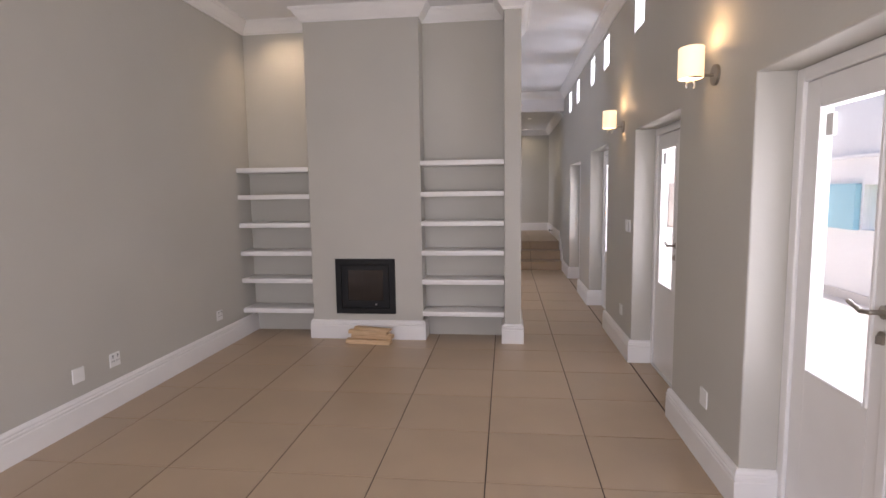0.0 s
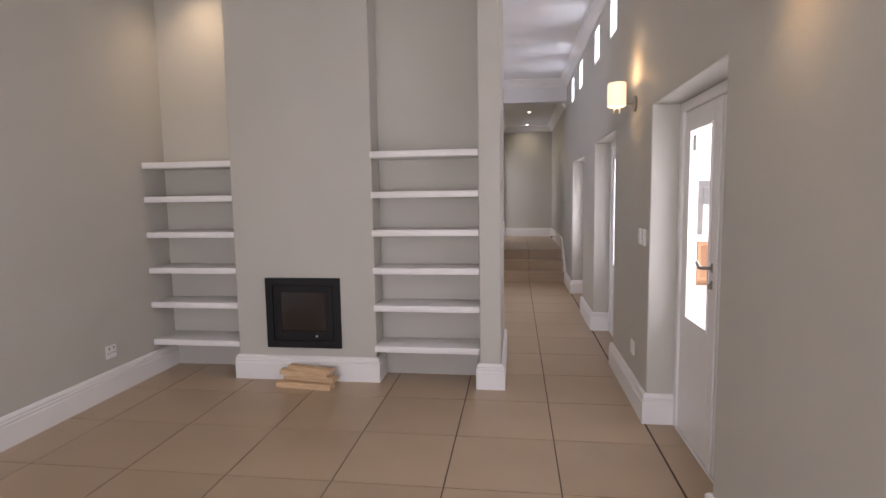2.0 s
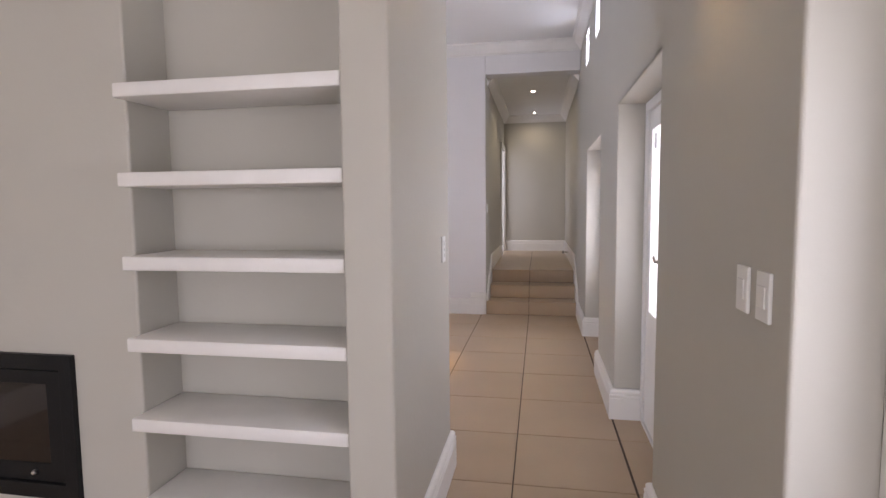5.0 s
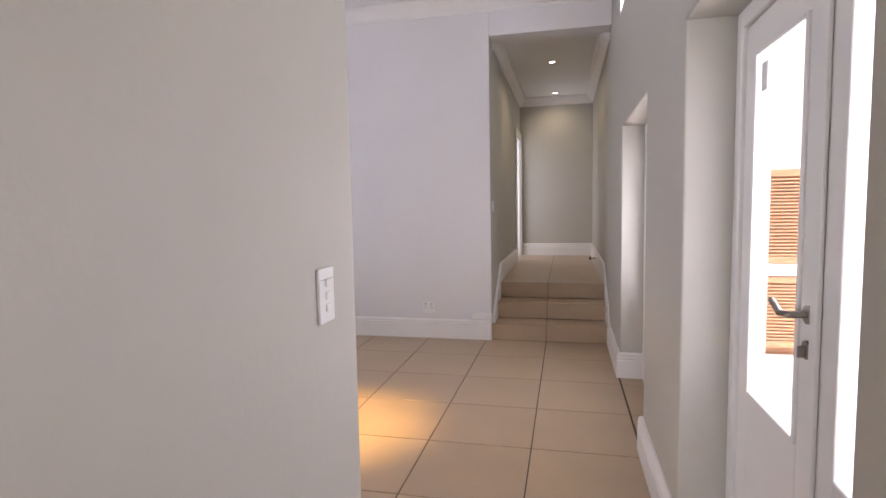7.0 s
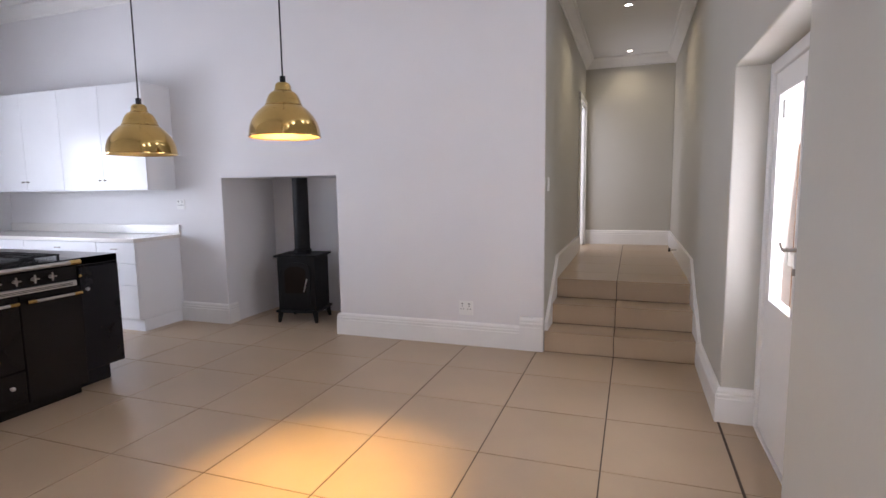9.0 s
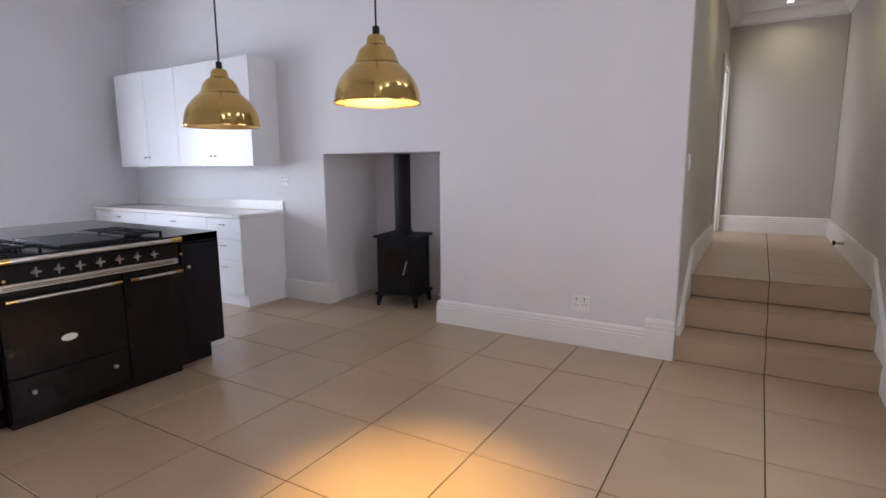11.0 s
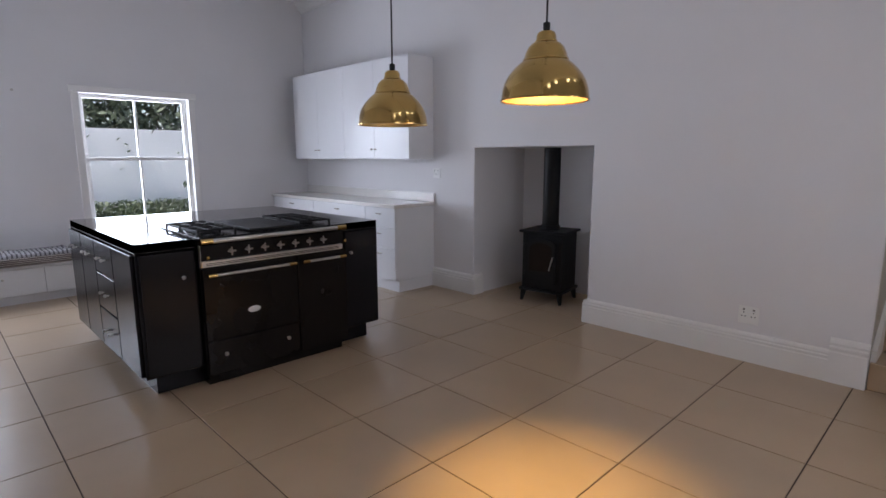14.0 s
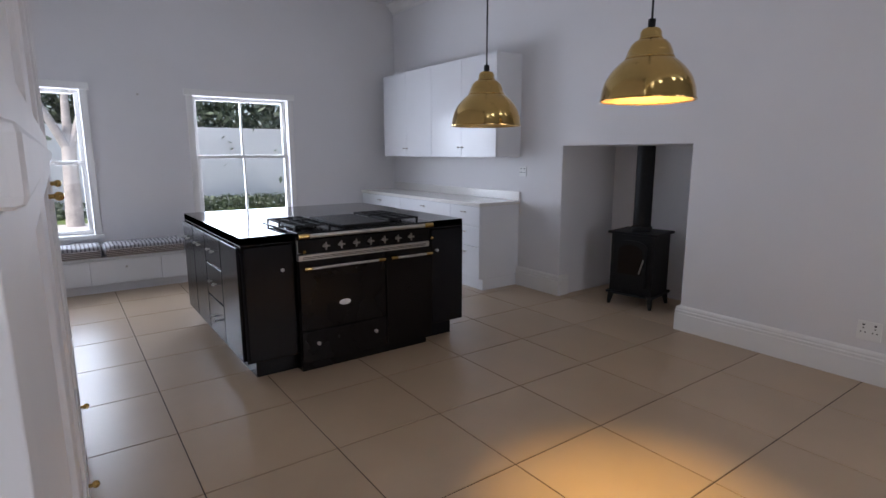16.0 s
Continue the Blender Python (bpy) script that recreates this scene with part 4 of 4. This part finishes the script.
# tall dresser
DY = 6.215
dr = thing("tall_dresser", "tall white painted dresser with brass knobs", "cupboard")
DX0, DX1 = -3.32, -0.463
part("body", box(DX0, DX1, 5.752, DY - 0.022, 0.1, 2.78, 0.003), M_DRESSER, dr)
part("plinth", box(DX0, DX1, 5.752, DY - 0.05, 0.0, 0.1), M_DRESSER, dr)
part("mid_rail", box(DX0 - 0.004, DX1, DY - 0.02, DY + 0.012, 1.372, 1.41, 0.006), M_DRESSER, dr)
part("crown", sweep(bmesh.new(), [(DX1, DY - 0.02), (DX0, DY - 0.02), (DX0, 5.76)][::1], [(0, 2.70), (0.015, 2.70), (0.03, 2.74), (0.03, 2.785), (0, 2.785)]), M_DRESSER, dr)
w = (DX1 - DX0) / 4
for k in range(4):
    a, b = DX0 + k * w + 0.004, DX0 + (k + 1) * w - 0.004
    for z0, z1, nm in ((0.11, 0.46, "drawer"), (0.465, 1.368, "door"), (1.415, 2.69, "door")):
        d = shaker(dr, a, b, DY - 0.021, z0, z1, nm, 1, M_DRESSER)
        if nm == "drawer":
            for kx in ((a + b) / 2,):
                knob(d, (kx, DY - 0.001, 0.27), (0, 1, 0), 0.013, M_BRASS)
        else:
            if z0 < 1 and k < 3:
                knob(d, (b - 0.03 if k == 0 else a + 0.03, DY - 0.001, 1.29), (0, 1, 0), 0.012, M_BRASS)
hook = thing("picture_hook", "tiny grey wall hook on the window wall", "hook")
part("pin", tube(bmesh.new(), (X_W, 7.02, 2.02), (X_W + 0.02, 7.02, 2.02), 0.012), M_STEEL, hook)

# ---- patio beyond the glazed doors ----
tagged(new("ground", mesh_of("ground", box(-90, 90, -90, 90, -0.3, -0.14), M_GRASS)), "lawn", "ground", kind="structure")
setting("patio_wall_east", slab([4.2, 4.4], [-2.6, 10.9, 6.5, 7.4], [-0.14, 4.6, 0.96, 1.55], [(4, 5, 6.5, 7.4, 0.96, 1.55)]), M_PATIOWALL, "white courtyard wall with a window")
setting("patio_wall_north", slab([0.962, 4.199], [10.72, 10.9], [-0.14, 4.6], []), M_PATIOWALL, "white courtyard end wall")
setting("patio_wall_south", slab([0.962, 4.4], [-2.8, -2.62], [-0.14, 3.0], []), M_PATIOWALL, "white courtyard wall")
setting("baseboard", box(4.17, 4.199, -2.6, 10.1, -0.02, 0.1, 0.003), M_PATIO, "pale tiled skirting of the courtyard")
pw = tagged(new("window_9"), "courtyard window with turquoise shutters", "window", kind="structure")
part("pane", box(4.25, 4.258, 6.5, 7.4, 0.96, 1.55), M_GLASS, pw)
part("shutter", box(4.16, 4.197, 7.76, 8.26, 0.95, 1.57, 0.004), M_BLUE, pw, "turquoise wooden shutter")
part("shutter", box(4.12, 4.197, 7.44, 7.72, 0.95, 1.57, 0.004), M_BLUE, pw, "blue wooden shutter")
setting("trim_ledge", box(4.14, 4.199, -2.6, 10.1, 1.9, 1.95, 0.004), M_PATIOWALL, "white ledge on the courtyard wall")


def louvre_door(parent, x0, x1, y, z0, z1):
    d = part("door", slab([x0, x0 + 0.055, x1 - 0.055, x1], [y - 0.03, y], [z0, z0 + 0.06, z1 - 0.06, z1], [(x0 + 0.055, x1 - 0.055, y - 1, y + 1, z0 + 0.06, z1 - 0.06)], 0.003), M_LOUVRE, parent)
    z = z0 + 0.07
    while z < z1 - 0.075:
        bm = bmesh.new()
        m = Matrix.Translation(((x0 + x1) / 2, y - 0.015, z + 0.012)) @ Matrix.Rotation(math.radians(38), 4, 'X') @ Matrix.Diagonal((x1 - x0 - 0.11, 0.034, 0.007, 1))
        bmesh.ops.create_cube(bm, size=1, matrix=m)
        part("slat", bm, M_LOUVRE, d)
        z += 0.03


PY = 10.1


def slatted_unit(name, label, group, x0, x1, z0, z1):
    c = thing(name, label, "cabinet", group=group)
    part("body", box(x0, x1, PY + 0.002, 10.715, z0, z1), M_LOUVRE, c)
    xm = (x0 + x1) / 2
    for a, b, kx in ((x0 + 0.004, xm - 0.002, xm - 0.03), (xm + 0.002, x1 - 0.004, xm + 0.03)):
        louvre_door(c, a, b, PY, z0 + 0.004, z1 - 0.004)
        knob(c, (kx, PY - 0.03, (z0 + z1) / 2 + 0.06), (0, -1, 0), 0.011)
    return c


for x0, x1 in ((1.3, 2.26), (2.68, 3.64)):
    slatted_unit("patio_cabinet", "slatted hardwood base cabinet on the courtyard", "slatted base cabinets", x0, x1, 0.05, 0.70)
    setting("baseboard", box(x0, x1, PY + 0.04, 10.7, -0.02, 0.049), M_LOUVRE, "recessed hardwood plinth")
setting("patio_pier", box(2.265, 2.675, PY - 0.02, 10.716, -0.02, 0.70, 0.004), M_PATIOWALL, "white plastered pier between the slatted cabinets")
single("patio_worktop", box(1.27, 4.19, PY - 0.04, 10.716, 0.702, 0.806, 0.004), M_PATIOWALL, "thick white counter over slatted cabinets", "worktop")
slatted_unit("patio_wall_cabinet", "slatted hardwood cupboard standing on the counter", "slatted upper cabinets", 1.3, 2.26, 0.808, 1.64)
br = thing("built_in_barbecue", "steel framed built-in barbecue above the counter", "barbecue")
part("frame", slab([2.66, 2.76, 3.58, 3.68], [PY + 0.02, PY + 0.06], [0.808, 0.82, 1.58, 1.68], [(2.76, 3.58, 9, 11, 0.7, 1.58)], 0.004), M_STEEL, br)
part("hood", box(2.78, 3.56, PY + 0.07, PY + 0.12, 1.3, 1.57, 0.005), M_STEEL, br)
part("door", box(2.78, 3.56, PY + 0.07, PY + 0.1, 0.83, 1.29, 0.005), M_PATIOWALL, br)
part("back", box(2.7, 3.64, PY + 0.13, 10.715, 0.808, 1.66), M_PATIOWALL, br)

# ---- garden beyond the kitchen windows ----
# lawn glare put into a pale colour; it also bounces light onto the wall
setting("garden_paving", box(-14.4, -7.16, -2, 26, -0.139, -0.12), M_PATIO, "pale sheet standing in for sun-bleached bright lawn")
setting("garden_wall", slab([-16.6, -16.35], [-4, 30], [-0.14, 2.12], []), M_PATIOWALL, "white garden wall")


def leaf_mass(name, label, n, fn, size, seed):
    r = random.Random(seed)
    vs, fs = [], []
    for _ in range(n):
        c = Vector(fn(r))
        a = Vector((r.gauss(0, 1), r.gauss(0, 1), r.gauss(0, 1))).normalized()
        b = a.cross(Vector((r.gauss(0, 1), r.gauss(0, 1), r.gauss(0, 1)))).normalized()
        s = size * r.uniform(0.6, 1.4)
        k = len(vs)
        vs += [c - a * s, c + b * s * 0.45, c + a * s, c - b * s * 0.45]
        fs.append((k, k + 1, k + 2, k + 3))
    me = bpy.data.meshes.new(name)
    me.from_pydata([tuple(v) for v in vs], [], fs)
    me.materials.append(M_LEAF)
    return tagged(new(name, me), label, "hedge", kind="stuff")


leaf_mass("hedge", "dark green foliage above the garden wall", 26000, lambda r: (-17.6 + r.gauss(0, 0.5), r.uniform(1, 19), 0.5 + 3.6 * r.random() ** 0.7 + 0.35 * math.sin(r.random() * 9)), 0.12, 3)
leaf_mass("low_hedge", "low clipped hedge at the garden wall", 9000, lambda r: (-15.8 + r.gauss(0, 0.16), r.uniform(3, 19), -0.12 + (0.36 + 0.05 * math.sin(r.random() * 40)) * r.random()), 0.06, 4)
tree = thing("garden_tree", "pale-barked tree with spreading limbs in the garden", "tree", (-14.0, 6.45, -0.14))
bm = tube(bmesh.new(), (0, 0, 0), (0, 0.05, 1.7), 0.17, 0.13)
for d in ((-0.2, 0.7, 3.4), (0.1, -0.7, 3.3), (-0.3, 0.1, 3.8)):
    tube(bm, (0, 0.05, 1.6), d, 0.1, 0.04, 10)
part("trunk", bm, M_TRUNK, tree, smooth=True)

# ---- floors, tile by tile ----
fl = setting("floor", box(-6.9, 0.842, -2.9, 11.0, -0.12, -0.0035), M_GROUT, "large beige porcelain floor tiles with dark joints")
RECTS = [(X_L, X_R, -2.65, 5.58), (-0.36, X_R, 5.58, 6.2), (X_W, X_R, 5.7, Y_K), (-3.72, -2.43, Y_K, 10.98)] + [(X_R, 0.84, a, b) for a, b, t in DOORS]
T, GX, GY = 0.6, 0.0034, 0.003
tile_meshes = {}


def tile(x0, x1, y0, y1):
    k = (round(x1 - x0, 3), round(y1 - y0, 3))
    if k not in tile_meshes:
        tile_meshes[k] = mesh_of("tile", box(-k[0] / 2, k[0] / 2, -k[1] / 2, k[1] / 2, -0.01, 0, 0.0015, 1), M_TILE)
    ob = new("tile", tile_meshes[k])
    ob.location = ((x0 + x1) / 2, (y0 + y1) / 2, 0)
    ob.parent = fl


for i in range(-12, 2):
    for j in range(-5, 19):
        cx0, cx1, cy0, cy1 = i * T + GX, (i + 1) * T - GX, j * T + GY, (j + 1) * T - GY
        bits = []
        for r in RECTS:
            a, b, c, d = max(cx0, r[0]), min(cx1, r[1]), max(cy0, r[2]), min(cy1, r[3])
            if b - a > 0.01 and d - c > 0.01:
                bits.append((a, b, c, d))
        if not bits:
            continue
        full = (min(q[0] for q in bits), max(q[1] for q in bits), min(q[2] for q in bits), max(q[3] for q in bits))
        if (i + 1) * T > X_R and i * T < X_R and len(bits) > 1:
            full = (full[0], full[1], full[2], full[3])
        tile(*full)
pf = setting("patio_floor", box(0.85, 4.2, -2.62, 10.72, -0.13, -0.024), M_GROUT, "pale courtyard tiles")
for i in range(6):
    for j in range(-5, 18):
        x0, x1 = 0.865 + i * T, min(0.865 + (i + 1) * T - 0.005, 4.19)
        if x1 - x0 > 0.05:
            k = ("p", round(x1 - x0, 3))
            if k not in tile_meshes:
                tile_meshes[k] = mesh_of("tile", box(-(x1 - x0) / 2, (x1 - x0) / 2, -0.2975, 0.2975, -0.01, 0, 0.0015, 1), M_PATIO)
            ob = new("tile", tile_meshes[k])
            ob.location = ((x0 + x1) / 2, j * T + 0.3, -0.02)
            ob.parent = pf
